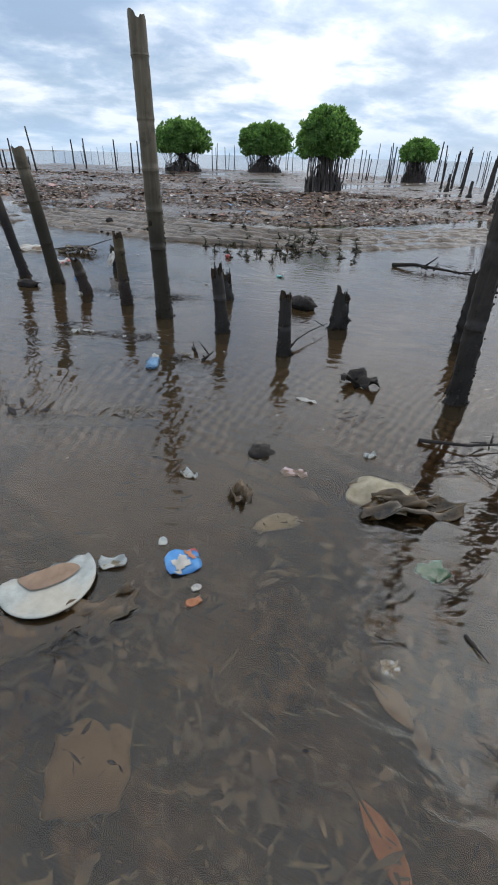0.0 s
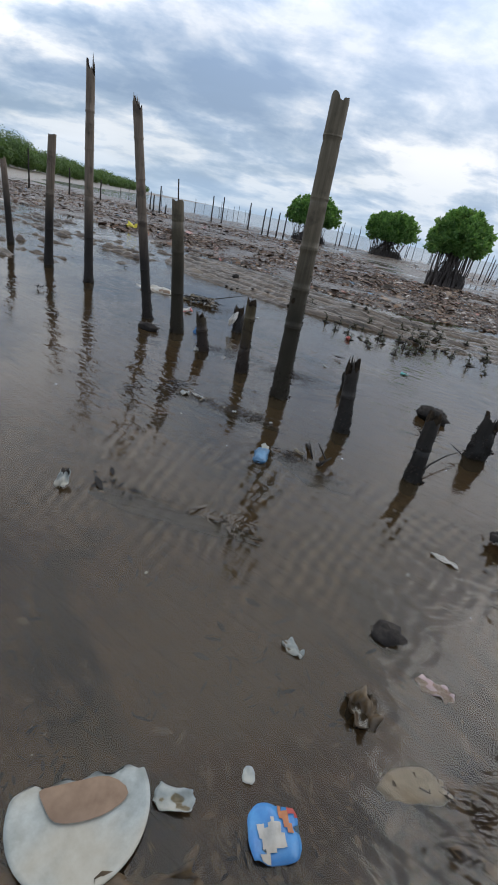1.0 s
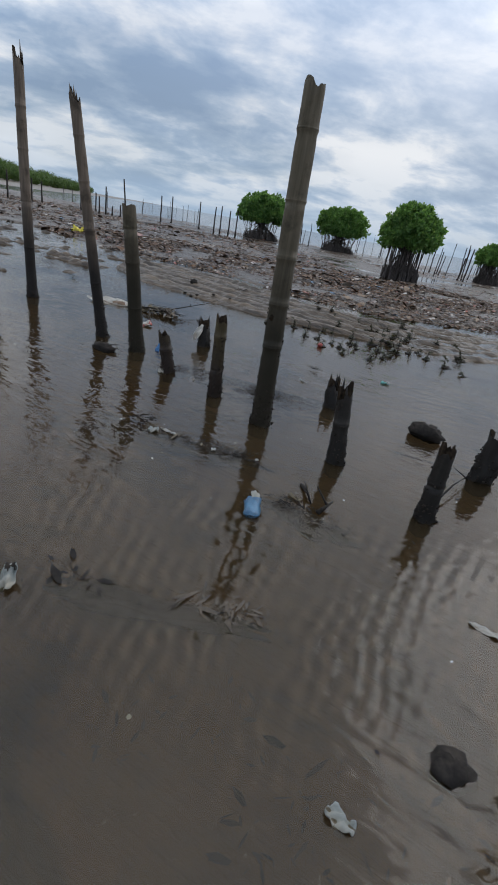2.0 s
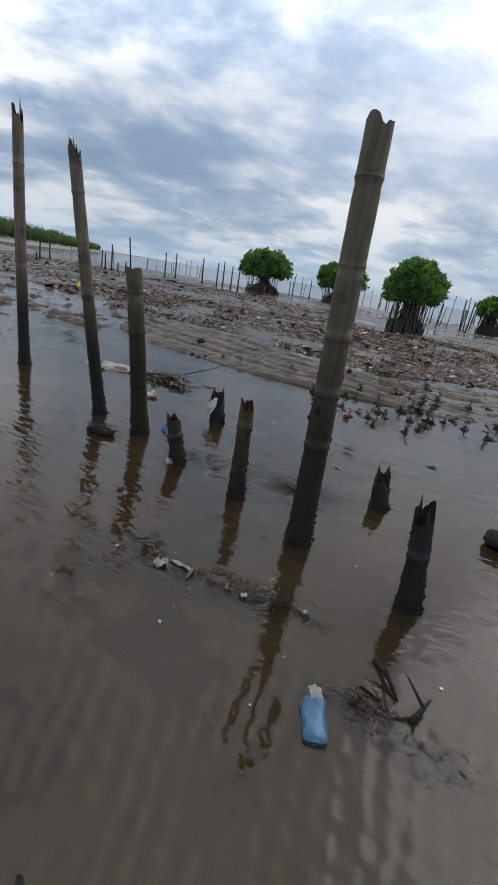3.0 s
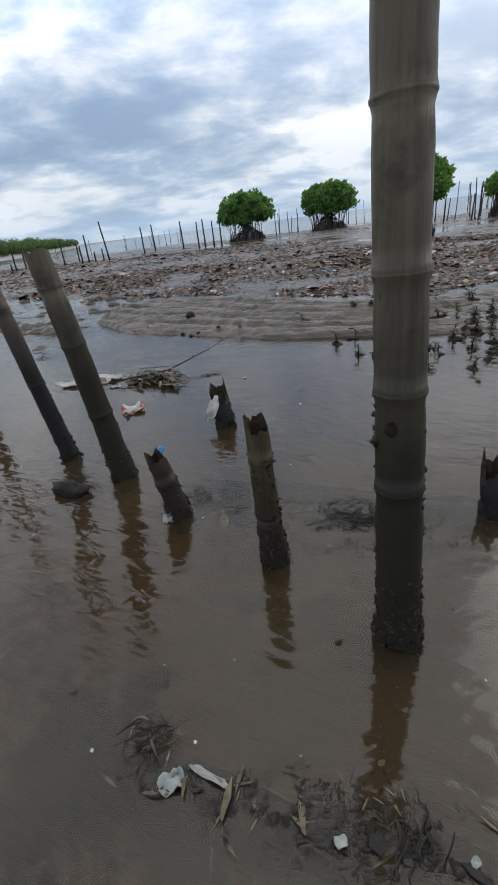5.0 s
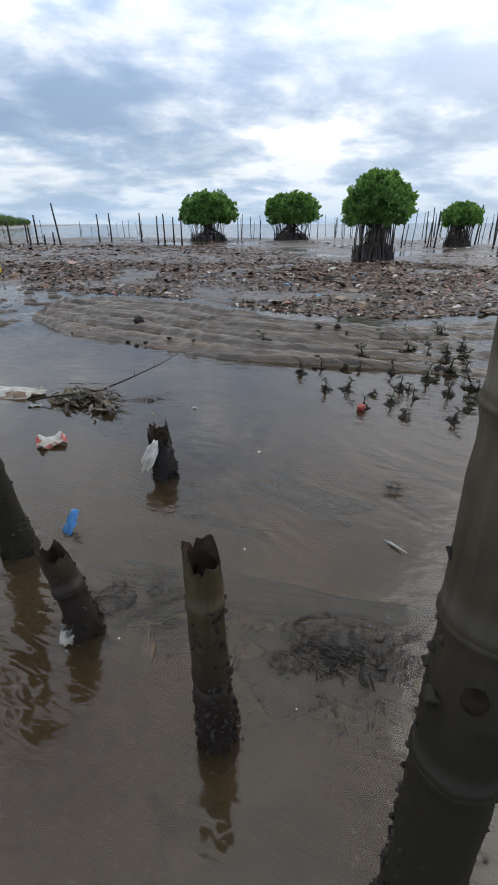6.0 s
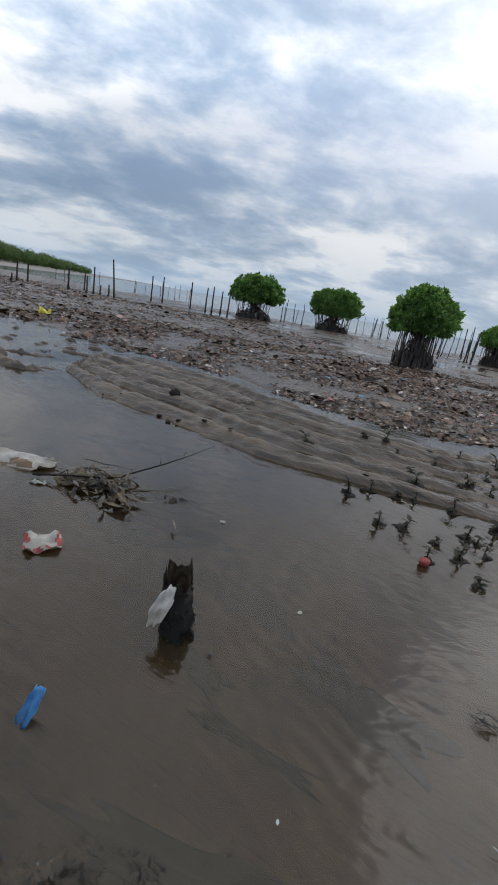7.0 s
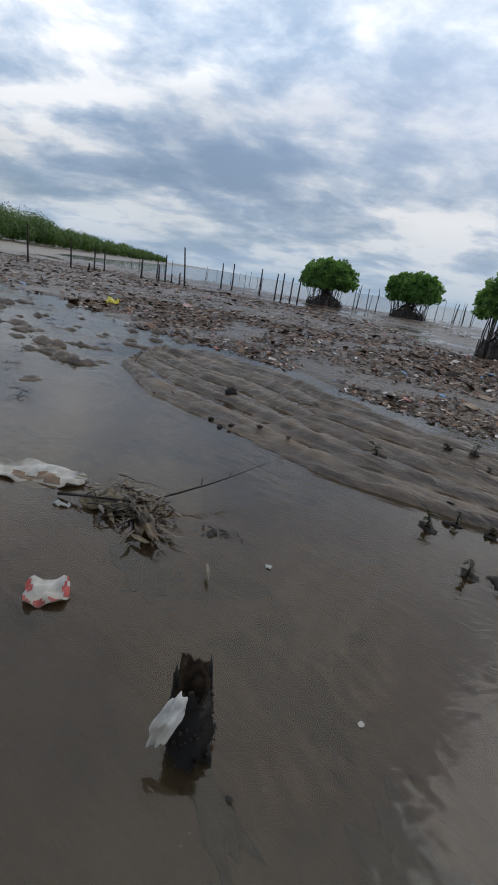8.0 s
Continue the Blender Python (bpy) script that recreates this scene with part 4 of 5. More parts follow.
# ---- litter on the flat ----
def litter_field(seed, count, xr, yr, size, name, label):
    nr = np.random.RandomState(seed)
    x, y = nr.uniform(*xr, count * 3), nr.uniform(*yr, count * 3)
    dens = (y > litter_near(x) - 0.05 + 0.5 * (fbm(x, y, 0.8, 51) - 0.5)) & (y < litter_far(x) + 5 * (fbm(x, y, 0.2, 71) - 0.4))
    dens &= fbm(x, y, 0.9, 73, 3) + 0.25 * nr.rand(len(x)) > 0.50
    x, y = x[dens][:count], y[dens][:count]
    n = len(x)
    z = np.maximum(mud_height(x, y), 0.0)
    s = size * nr.lognormal(0, 0.45, n)
    asp = nr.uniform(0.25, 0.9, n)
    w = nr.uniform(0, 2 * np.pi, n)
    tilt, roll = nr.normal(0, 0.2, n), nr.normal(0, 0.18, n)
    fold = nr.uniform(-0.12, 0.25, n)
    pts = []
    for u, v, up in ((-1, -1, 0), (0, -1, 1), (1, -1, 0), (-1, 1, 0), (0, 1, 1), (1, 1, 0)):
        lx, ly = u * s, v * s * asp
        lz = up * fold * s + lx * tilt + ly * roll
        pts.append(np.stack([x + lx * np.cos(w) - ly * np.sin(w), y + lx * np.sin(w) + ly * np.cos(w), z + 0.012 + 0.6 * s * np.abs(tilt) + lz], -1))
    v = np.stack(pts, 1).reshape(-1, 3)
    o = 6 * np.arange(n)[:, None]
    f = np.concatenate([o + [0, 1, 4, 3], o + [1, 2, 5, 4]], 0)
    return tagged(mesh_ob(name, v.tolist(), f.tolist(), LITTER, smooth=False), label, "litter", kind="stuff")


litter_field(1, 42000, (-9, 6), (9.2, 18), 0.018, "beach_litter", "washed-up leaves, husks, plastic and paper on mud")
litter_field(2, 30000, (-32, 8), (13, 34), 0.032, "beach_litter", "distant field of washed-up leaves and plastic on mud")
litter_field(3, 1200, (-14, 6), (9.2, 18), 0.045, "beach_litter", "larger scraps of plastic and wood among the litter")


def stray_litter(seed, count, xr, yr, size):
    """Thin scatter of scraps on the shining mud beyond the litter."""
    nr = np.random.RandomState(seed)
    x, y = nr.uniform(*xr, count), nr.uniform(*yr, count)
    keep = (fbm(x, y, 0.35, 81, 3) > 0.47) & (y > litter_far(x) - 6) & (mud_height(x, y) > -0.004)
    x, y = x[keep], y[keep]
    n = len(x)
    z = np.maximum(mud_height(x, y), 0) + 0.006
    s, w = size * nr.lognormal(0, 0.5, n), nr.uniform(0, 6.28, n)
    pts = []
    for u, v, up in ((-1, -0.5, 0), (0.2, -0.6, 0.5), (1, 0, 0), (0.1, 0.6, 0.35), (-0.8, 0.4, 0.1)):
        pts.append(np.stack([x + s * (u * np.cos(w) - v * np.sin(w)), y + s * (u * np.sin(w) + v * np.cos(w)), z + up * s * 0.6], -1))
    f = (5 * np.arange(n)[:, None] + np.arange(5)).tolist()
    return tagged(mesh_ob("stray_litter", np.stack(pts, 1).reshape(-1, 3).tolist(), f, LITTER, smooth=False), "scattered scraps on the wet mud round the mangroves", "litter", kind="stuff")


stray_litter(6, 26000, (-34, 14), (14, 44), 0.045)


# ---- seedlings on the wet flat ----
def seedling(seed, label, height=0.13):
    rng = random.Random(seed)
    t = thing("mangrove_seedling", (0, 0, 0), label, "seedling", "seedlings on the mud")
    bend = rng.uniform(-0.05, 0.05)
    pts = [(0, 0, -0.05), (bend * 0.4, 0.01, height * 0.5), (bend, 0.0, height)]
    mesh_ob("stem", *tube(pts, [0.008, 0.006, 0.004], 5), BLACK_WOOD, t)
    for k in range(rng.randint(14, 20)):
        ln = rng.uniform(0.035, 0.075)
        u = rng.uniform(0.1, 1.0)
        m = Matrix.Translation((bend * u, 0, height * u)) @ Euler((rng.uniform(-0.5, 0.5), rng.uniform(-0.7, 0.6), rng.uniform(0, 6.3))).to_matrix().to_4x4()
        mesh_ob("leaf", *placed(leaf_shape(ln, ln * 0.45, 0.35, 0.3), m), SEED_LEAF, t)
    v, f = placed(blob(rng, 0.06, 0.22, 11, 5, 0.5), Matrix.Translation((0, 0, 0.0)))
    mesh_ob("mud_clump", v, f, BLACK_WOOD, t)
    return t


KINDS = [seedling(900, "small muddy mangrove seedling with drooping leaves", 0.095), seedling(901, "thin dark seedling with drooping leaf pairs in mud", 0.13), seedling(902, "low muddy seedling half buried in silt", 0.06)]
SPROUTS = [(-0.72, 6.81), (-0.56, 6.4), (-0.37, 6.92), (-0.41, 6.41), (-0.33, 6.05), (-0.24, 6.3), (-0.18, 7.28), (0.02, 6.86), (0.24, 7.41), (0.25, 6.65), (0.05, 6.26), (-0.11, 5.89),
           (0.18, 5.86), (0.54, 6.41), (0.57, 7.24), (0.14, 7.96), (-0.55, 6.95), (0.45, 6.21), (0.87, 7.67), (1.19, 7.46), (0.35, 6.05), (0.7, 6.6)]
rng = random.Random(31)
spots = SPROUTS + [(rng.gauss(0.35, 0.55), rng.uniform(5.9, 8.4)) for _ in range(34)]
for k, (x, y) in enumerate(spots):
    z = max(0.0, float(mud_height(x, y))) - 0.004
    m = pose(x, y, z, rng.uniform(-8, 8), rng.uniform(-12, 12), rng.uniform(0, 360)) @ Matrix.Scale(rng.uniform(0.7, 1.15), 4)
    if k < 3:
        KINDS[k].matrix_world = m
    else:
        copy_thing(KINDS[k % 3], m)


# ---- loose things in and on the water ----
def film(name, place, w, d, mat, label, category, seed, rz=0.0, crumple=0.012, curl=0.0, tilt=(0, 0), edge=0.07, extra=(), thick=0.002, nx=10, ny=8):
    """A crumpled piece of plastic film; extra: printed or stained areas as (u, v, w, d, material, name)."""
    rng = random.Random(seed)
    t = thing(name, place, label, category, rz=rz)
    lean = Euler((radians(tilt[0]), radians(tilt[1]), 0)).to_matrix().to_4x4()
    v, f = sheet(rng, w, d, nx, ny, crumple, curl, edge, thick)
    mesh_ob("film", *placed((v, f), lean), mat, t)
    for k, (u, vv, ww, dd, mm, nm) in enumerate(extra):
        r2 = random.Random(seed)
        big, _ = sheet(r2, w, d, 16, 12, crumple, curl, edge, thick)
        sel, fs = [], []
        row = 17
        index = {}
        for j in range(12):
            for i in range(16):
                cx, cy = (2 * (i + 0.5) / 16 - 1), (2 * (j + 0.5) / 12 - 1)
                wob = 0.12 * math.sin(9 * cx + 5 * cy + k)
                if abs(cx - u) < ww + wob and abs(cy - vv) < dd + wob:
                    face = []
                    for q in (j * row + i, j * row + i + 1, (j + 1) * row + i + 1, (j + 1) * row + i):
                        if q not in index:
                            index[q] = len(sel)
                            p = big[q]
                            sel.append((p[0], p[1], p[2] + 0.003))
                        face.append(index[q])
                    fs.append(face)
        if fs:
            mesh_ob(nm, *placed((sel, fs), lean), mm, t)
    return t


def dead_leaf(place, length, width, mat, label, seed, rz=0.0, bend=0.15, tilt=0.0, name="dead_leaf"):
    t = thing(name, place, label, "leaf", rz=rz)
    m = Euler((radians(tilt), 0, 0)).to_matrix().to_4x4()
    mesh_ob("blade", *placed(leaf_shape(length, width, bend, 0.35), m), mat, t)
    mesh_ob("stalk", *placed(tube([(-0.25 * length, 0, 0.0), (0.4 * length, 0, 0.003)], [0.003, 0.002], 5), m), TWIG, t)
    return t


def twig_path(rng, p0, p1, wob=0.02, n=5):
    p0, p1 = Vector(p0), Vector(p1)
    return [p0.lerp(p1, k / n) + (Vector((rng.uniform(-wob, wob), rng.uniform(-wob, wob), rng.uniform(-wob, wob) * 0.4)) if 0 < k < n else Vector()) for k in range(n + 1)]


def twig_heap(name, place, size, count, label, seed, mat=None, rz=0.0, leaves=6, stretch=1.0, height=0.5, leaf_mat=None):
    """A heap of crossing twigs with dead leaves caught in it."""
    rng = random.Random(seed)
    t = thing(name, place, label, "driftwood", rz=rz)
    for k in range(int(count * 1.5)):
        w = rng.uniform(0, math.pi)
        ln = size * rng.uniform(0.3, 0.75)
        c = Vector((rng.gauss(0, 0.22) * size * stretch, rng.gauss(0, 0.16) * size, rng.uniform(0.0, 0.12) * size * height))
        dv = Vector((math.cos(w), math.sin(w) * 0.6, rng.uniform(-0.12, 0.16) * height))
        mesh_ob("twig", *tube(twig_path(rng, c - dv * ln / 2, c + dv * ln / 2, 0.012 * size / 0.3), [q * min(1.0, 0.35 + size * 1.5) for q in (0.003, 0.003, 0.0026, 0.0022, 0.0016, 0.001)], 5), mat or TWIG, t)
    for k in range(leaves):
        ln = size * rng.uniform(0.14, 0.3)
        m = Matrix.Translation((rng.gauss(0, 0.2) * size * stretch, rng.gauss(0, 0.15) * size, 0.015 + 0.1 * size * rng.random() * height)) @ Euler((rng.uniform(-0.5, 0.5), rng.uniform(-0.4, 0.4), rng.uniform(0, 6.3))).to_matrix().to_4x4()
        mesh_ob("leaf", *placed(leaf_shape(ln, ln * 0.2, 0.35, 0.5), m), leaf_mat or FROND, t)
    return t


def branch(name, pts, r, label, seed, side=3, mat=None):
    rng = random.Random(seed)
    p = [Vector(q) for q in pts]
    t = thing(name, (p[0].x, p[0].y, 0), label, "branch")
    o = Vector((p[0].x, p[0].y, 0))
    p = [q - o for q in p]
    mesh_ob("stick", *tube(p, [r * (1 - 0.7 * k / (len(p) - 1)) for k in range(len(p))], 6), mat or TWIG, t)
    for k in range(side):
        a = p[0].lerp(p[-1], rng.uniform(0.25, 0.9))
        e = a + Vector((rng.uniform(-1, 1), rng.uniform(-1, 1), rng.uniform(0.1, 0.7))) * r * 9
        mesh_ob("side_twig", *tube([a, a.lerp(e, 0.5), e], [r * 0.5, r * 0.4, r * 0.2], 5), mat or TWIG, t)
    return t


def lump(name, place, r, label, category, seed, flat=0.6, mat=None, stretch=(1, 1), rz=0.0):
    rng = random.Random(seed)
    t = thing(name, place, label, category, rz=rz)
    v, f = blob(rng, r, flat, 14, 10, 0.26)
    mesh_ob("body", [(a[0] * stretch[0], a[1] * stretch[1], a[2]) for a in v], f, mat or BLACK_WOOD, t)
    return t


def scraps(name, centre, w, d, count, size, mat, label, seed, z=0.004, rz=0.0, thin=0.3):
    """An uncountable drift of small leaf and twig fragments, floating or just sunk."""
    nr = np.random.RandomState(seed)
    u, v = nr.normal(0, 0.38, count) * w, nr.normal(0, 0.38, count) * d
    keep = vnoise(u + 5, v + 5, 9.0 / max(w, d, 0.2), seed) > 0.36
    u, v = u[keep], v[keep]
    n = len(u)
    c, s0 = math.cos(radians(rz)), math.sin(radians(rz))
    x, y = centre[0] + u * c - v * s0, centre[1] + u * s0 + v * c
    s = size * nr.lognormal(0, 0.5, n)
    asp = nr.uniform(0.08, thin * 2, n)
    a = nr.uniform(0, 2 * np.pi, n)
    tx, ty = nr.normal(0, 0.12, n), nr.normal(0, 0.12, n)
    zz = z + nr.uniform(-0.012, 0.004, n)
    pts = []
    for p, q in ((-1, -0.4), (0.1, -1), (1, 0.1), (0.2, 1), (-0.8, 0.6)):
        lx, ly = p * s, q * s * asp
        pts.append(np.stack([x + lx * np.cos(a) - ly * np.sin(a), y + lx * np.sin(a) + ly * np.cos(a), zz + lx * tx + ly * ty], -1))
    vs = np.stack(pts, 1).reshape(-1, 3)
    f = (5 * np.arange(n)[:, None] + np.arange(5)).tolist()
    return tagged(mesh_ob(name, vs.tolist(), f, mat, smooth=False), label, "debris", kind="stuff")


# near shore
def plate(place, r, rz):
    """A foam plate broken along one side, with a raised rim and a brown stain."""
    t = thing("foam_plate", place, "broken white foam plate with a brown stain, afloat", "plate", rz=rz)
    verts, faces, n = [], [], 44
    prof = [(0.0, 0.0), (0.35, 0.0), (0.6, 0.001), (0.80, 0.004), (0.93, 0.012), (1.0, 0.015), (1.0, 0.010), (0.92, 0.006), (0.8, -0.003), (0.4, -0.006), (0.0, -0.006)]
    for k in range(n):
        a = 2 * math.pi * k / n
        for q, z in prof:
            x, y = q * r * math.cos(a), q * r * math.sin(a)
            cut = r * (0.42 + 0.05 * math.sin(14 * x / r) + 0.25 * x / r)
            verts.append((x, min(y, cut), z if y < cut else min(z, 0.002)))
    m = len(prof)
    for k in range(n):
        for j in range(m - 1):
            q = (k + 1) % n
            faces.append((k * m + j, k * m + j + 1, q * m + j + 1, q * m + j))
    mesh_ob("dish", verts, faces, WHITE, t)
    sv, sf = [(0.0, 0.15 * r, 0.006)], []
    for k in range(25):
        a = 2 * math.pi * k / 24
        x, y = r * 0.62 * math.cos(a) * (1 + 0.12 * math.sin(3 * a)), r * (0.12 + 0.30 * math.sin(a) * (1 + 0.2 * math.sin(2 * a)))
        sv.append((x, min(y, r * (0.38 + 0.25 * x / r)), 0.006))
    for k in range(24):
        sf.append((0, k + 1, k + 2))
    mesh_ob("stain", sv, sf, TAN, t, label="brown food stain")
    return t


plate((-0.455, 0.985, 0.002), 0.135, 20)
film("plastic_piece", (-0.29, 1.065, -0.003), 0.085, 0.045, WHITE, "small white plastic piece floating beside the plate", "plastic", 11, 10, 0.004, 0.01)
film("snack_wrapper", (-0.075, 1.085, 0.005), 0.11, 0.10, BLUE, "crumpled blue snack wrapper with a pale middle in water", "wrapper", 12, 22, 0.004, 0, (0, 0), 0.04,
     [(-0.1, -0.1, 0.42, 0.45, OFFWHITE, "pale_print"), (0.45, 0.45, 0.16, 0.40, ORANGE, "orange_print"), (0.72, 0.75, 0.2, 0.16, RED, "red_print"), (-0.55, -0.85, 0.3, 0.12, OFFWHITE, "pale_print")])
film("plastic_chip", (-0.155, 1.168, 0.004), 0.028, 0.035, WHITE, "tiny square white plastic chip", "plastic", 13, 12, 0.001)
film("sunken_sheet", (0.22, 1.30, -0.012), 0.17, 0.075, OFFWHITE, "pale plastic sheet just under the water", "plastic", 14, 18, 0.004, 0, (0, 0), 0.12)
film("plastic_scrap", (-0.127, 1.535, 0.006), 0.07, 0.035, WHITE, "small bent white plastic scrap", "plastic", 15, -20, 0.008)
film("plastic_scrap", (0.29, 1.585, -0.003), 0.10, 0.05, PINK, "pinkish torn plastic scrap", "plastic", 16, -15, 0.006, 0, (0, 0), 0.12)
film("plastic_scrap", (0.62, 1.725, 0.005), 0.055, 0.03, WHITE, "small white scrap among dark leaves", "plastic", 17, 20, 0.006)
film("paper_scrap", (0.38, 2.22, 0.004), 0.11, 0.03, OFFWHITE, "thin pale strip of paper afloat", "paper", 18, -25, 0.004)
lump("coconut_husk", (0.155, 1.72, -0.008), 0.05, "round dark husk half under water", "husk", 19, 0.7, BLACK_WOOD, (1.15, 0.95))
film("curled_leaf", (0.085, 1.425, 0.0), 0.085, 0.10, FROND, "curled brown leaf with lifted edges", "leaf", 20, 20, 0.018, 0.012, (10, 0), 0.16)
film("curled_leaf", (0.69, 2.44, 0.02), 0.2, 0.11, BLACK_WOOD, "black curled leaf on the water", "leaf", 22, -20, 0.022, 0.02, (10, 0), 0.2)
twig_heap("leaf_scraps", (0.66, 2.52, 0.01), 0.16, 3, "black wet leaf scraps and a twig", 23, BLACK_WOOD, 10, 5, 1.0, 0.8, BLACK_WOOD)
twig_heap("leaf_scraps", (0.62, 2.03, 0.008), 0.17, 4, "dark leaf scraps drifting with a twig", 24, BLACK_WOOD, 60, 5, 1.0, 0.5, BLACK_WOOD)
film("ochre_bag", (0.62, 1.47, 0.035), 0.27, 0.2, BAGFILM, "rumpled ochre plastic bag ballooning above the water", "plastic bag", 25, -10, 0.007, -0.032, (0, 0), 0.07, (), 0.002, 22, 16)
film("rotten_leaf", (0.70, 1.375, 0.02), 0.34, 0.10, DARK_LEAF, "broad brown rotting leaf over a plastic bag", "leaf", 26, 4, 0.016, 0, (-8, 0), 0.16, (), 0.003, 16, 10)
film("rotten_leaf", (0.69, 1.40, 0.036), 0.22, 0.05, FROND, "torn ochre leaf edge lying on another", "leaf", 27, -6, 0.014, 0, (14, 0), 0.2, (), 0.003, 14, 8)
film("teal_scrap", (0.71, 1.11, -0.012), 0.10, 0.08, TEAL, "teal plastic scrap under the surface", "plastic", 28, 30, 0.004, 0, (0, 0), 0.12)
dead_leaf((0.45, 0.74, -0.008), 0.12, 0.06, CARD, "tan leaf just below the surface", 29, -50)
dead_leaf((0.38, 0.50, -0.008), 0.16, 0.055, ORANGE, "orange brown leaf sunk near the shore", 30, -62)
film("cardboard_piece", (-0.18, 0.53, -0.012), 0.17, 0.18, CARD, "soaked brown cardboard piece under water", "cardboard", 31, 8, 0.002, 0, (0, 0), 0.09)
film("brown_sheet", (-0.52, 0.80, -0.012), 0.2, 0.15, CARD, "sunken brown sheet near the shore", "cardboard", 32, 20, 0.003, 0, (0, 0), 0.1)
film("curled_leaf", (-0.27, 0.90, -0.010), 0.2, 0.10, FROND, "dead brown leaf with curled edges", "leaf", 33, 30, 0.012, 0.006, (6, 0), 0.18)
film("brown_leaf", (-0.42, 0.84, -0.008), 0.24, 0.12, FROND, "brown leaf lying under a curled one", "leaf", 34, 30, 0.004, 0, (0, 0), 0.18)
film("yellow_scrap", (0.41, 0.82, -0.006), 0.035, 0.06, STRAW, "small dull yellow plastic strip", "plastic", 35, 25, 0.004)
film("clear_scrap", (0.50, 0.78, -0.006), 0.05, 0.045, OFFWHITE, "small clear plastic scrap", "plastic", 36, 0, 0.006)
film("chip_scrap", (-0.02, 0.99, 0.004), 0.03, 0.022, OFFWHITE, "tiny pale chip afloat", "plastic", 37, 40, 0.002)
film("leaf_scrap", (-0.02, 0.94, 0.004), 0.05, 0.025, ORANGE, "small tan leaf fragment", "leaf", 38, 30, 0.003)
twig_heap("leaf_scraps", (-0.33, 0.775, 0.006), 0.12, 3, "black leaf scraps in shallow water", 39, BLACK_WOOD, 0, 4, 1, 0.5, BLACK_WOOD)
twig_heap("drift_twigs", (1.03, 1.66, 0.01), 0.24, 6, "dark twigs and leaves drifting by a post", 40, BLACK_WOOD, -40, 5, 1, 0.5, BLACK_WOOD)
twig_heap("drift_twigs", (0.70, 0.53, 0.01), 0.2, 8, "black wet twigs at the edge of the water", 41, BLACK_WOOD, 70, 4, 1, 1.0, BLACK_WOOD)
branch("drift_branch", [(0.86, 1.86, 0.01), (1.05, 1.80, 0.03), (1.3, 1.85, 0.02)], 0.01, "thin dark branch floating", 42, 2, BLACK_WOOD)
branch("stick", [(0.72, 0.88, 0.004), (0.75, 0.80, 0.008)], 0.005, "short dark stick in water", 43, 0, BLACK_WOOD)
scraps("leaf_drift", (0.15, 0.75), 1.7, 0.8, 3500, 0.010, FROND, "sunken brown leaf fragments near the shore", 44, -0.004)
scraps("leaf_drift", (0.1, 0.95), 1.9, 1.0, 4500, 0.009, BLACK_WOOD, "sunken black leaf and twig fragments", 45, -0.004, 0, 0.2)
scraps("straw_drift", (0.15, 0.6), 1.4, 0.7, 300, 0.020, STRAW, "thin straw fragments in shallow water", 46, -0.006, 0, 0.06)
scraps("leaf_drift", (-0.72, 1.99), 0.75, 0.10, 1500, 0.005, BLACK_WOOD, "line of dark fragments in the shallows", 47, 0.001, 3, 0.15)
scraps("leaf_drift", (-1.0, 2.0), 0.16, 0.08, 60, 0.018, BLACK_WOOD, "floating black leaf fragments", 48, 0.003, 0, 0.2)
scraps("leaf_drift", (-0.5, 2.04), 0.2, 0.08, 90, 0.02, TWIG, "floating brown twig fragments", 49, 0.003, 0, 0.12)

# by the poles
film("white_bag", (-1.175, 1.90, 0.03), 0.05, 0.085, WHITE, "small white plastic bag with a black corner", "plastic bag", 50, 12, 0.010, 0, (38, 0), 0.1, [(0.0, 0.75, 0.6, 0.22, BLACK_WOOD, "black_corner")])
lump("black_log", (0.45, 3.93, 0.035), 0.075, "short black log stranded in the water", "log", 51, 0.75, BLACK_WOOD, (1.5, 0.85), -28)
branch("curved_twig", [(0.31, 2.93, 0.015), (0.36, 3.02, 0.045), (0.46, 3.18, 0.055), (0.60, 3.38, 0.05)], 0.008, "thin dark curved twig beside a stub", 52, 1, BLACK_WOOD)
lump("black_log", (-2.08, 4.33, 0.02), 0.07, "dark waterlogged log at the foot of the poles", "log", 53, 0.5, BLACK_WOOD, (1.6, 0.7), -12)
twig_heap("drift_twigs", (-2.12, 4.40, 0.015), 0.3, 7, "dark twigs caught at the pole", 54, BLACK_WOOD, 0, 3, 1.0, 0.6, BLACK_WOOD)


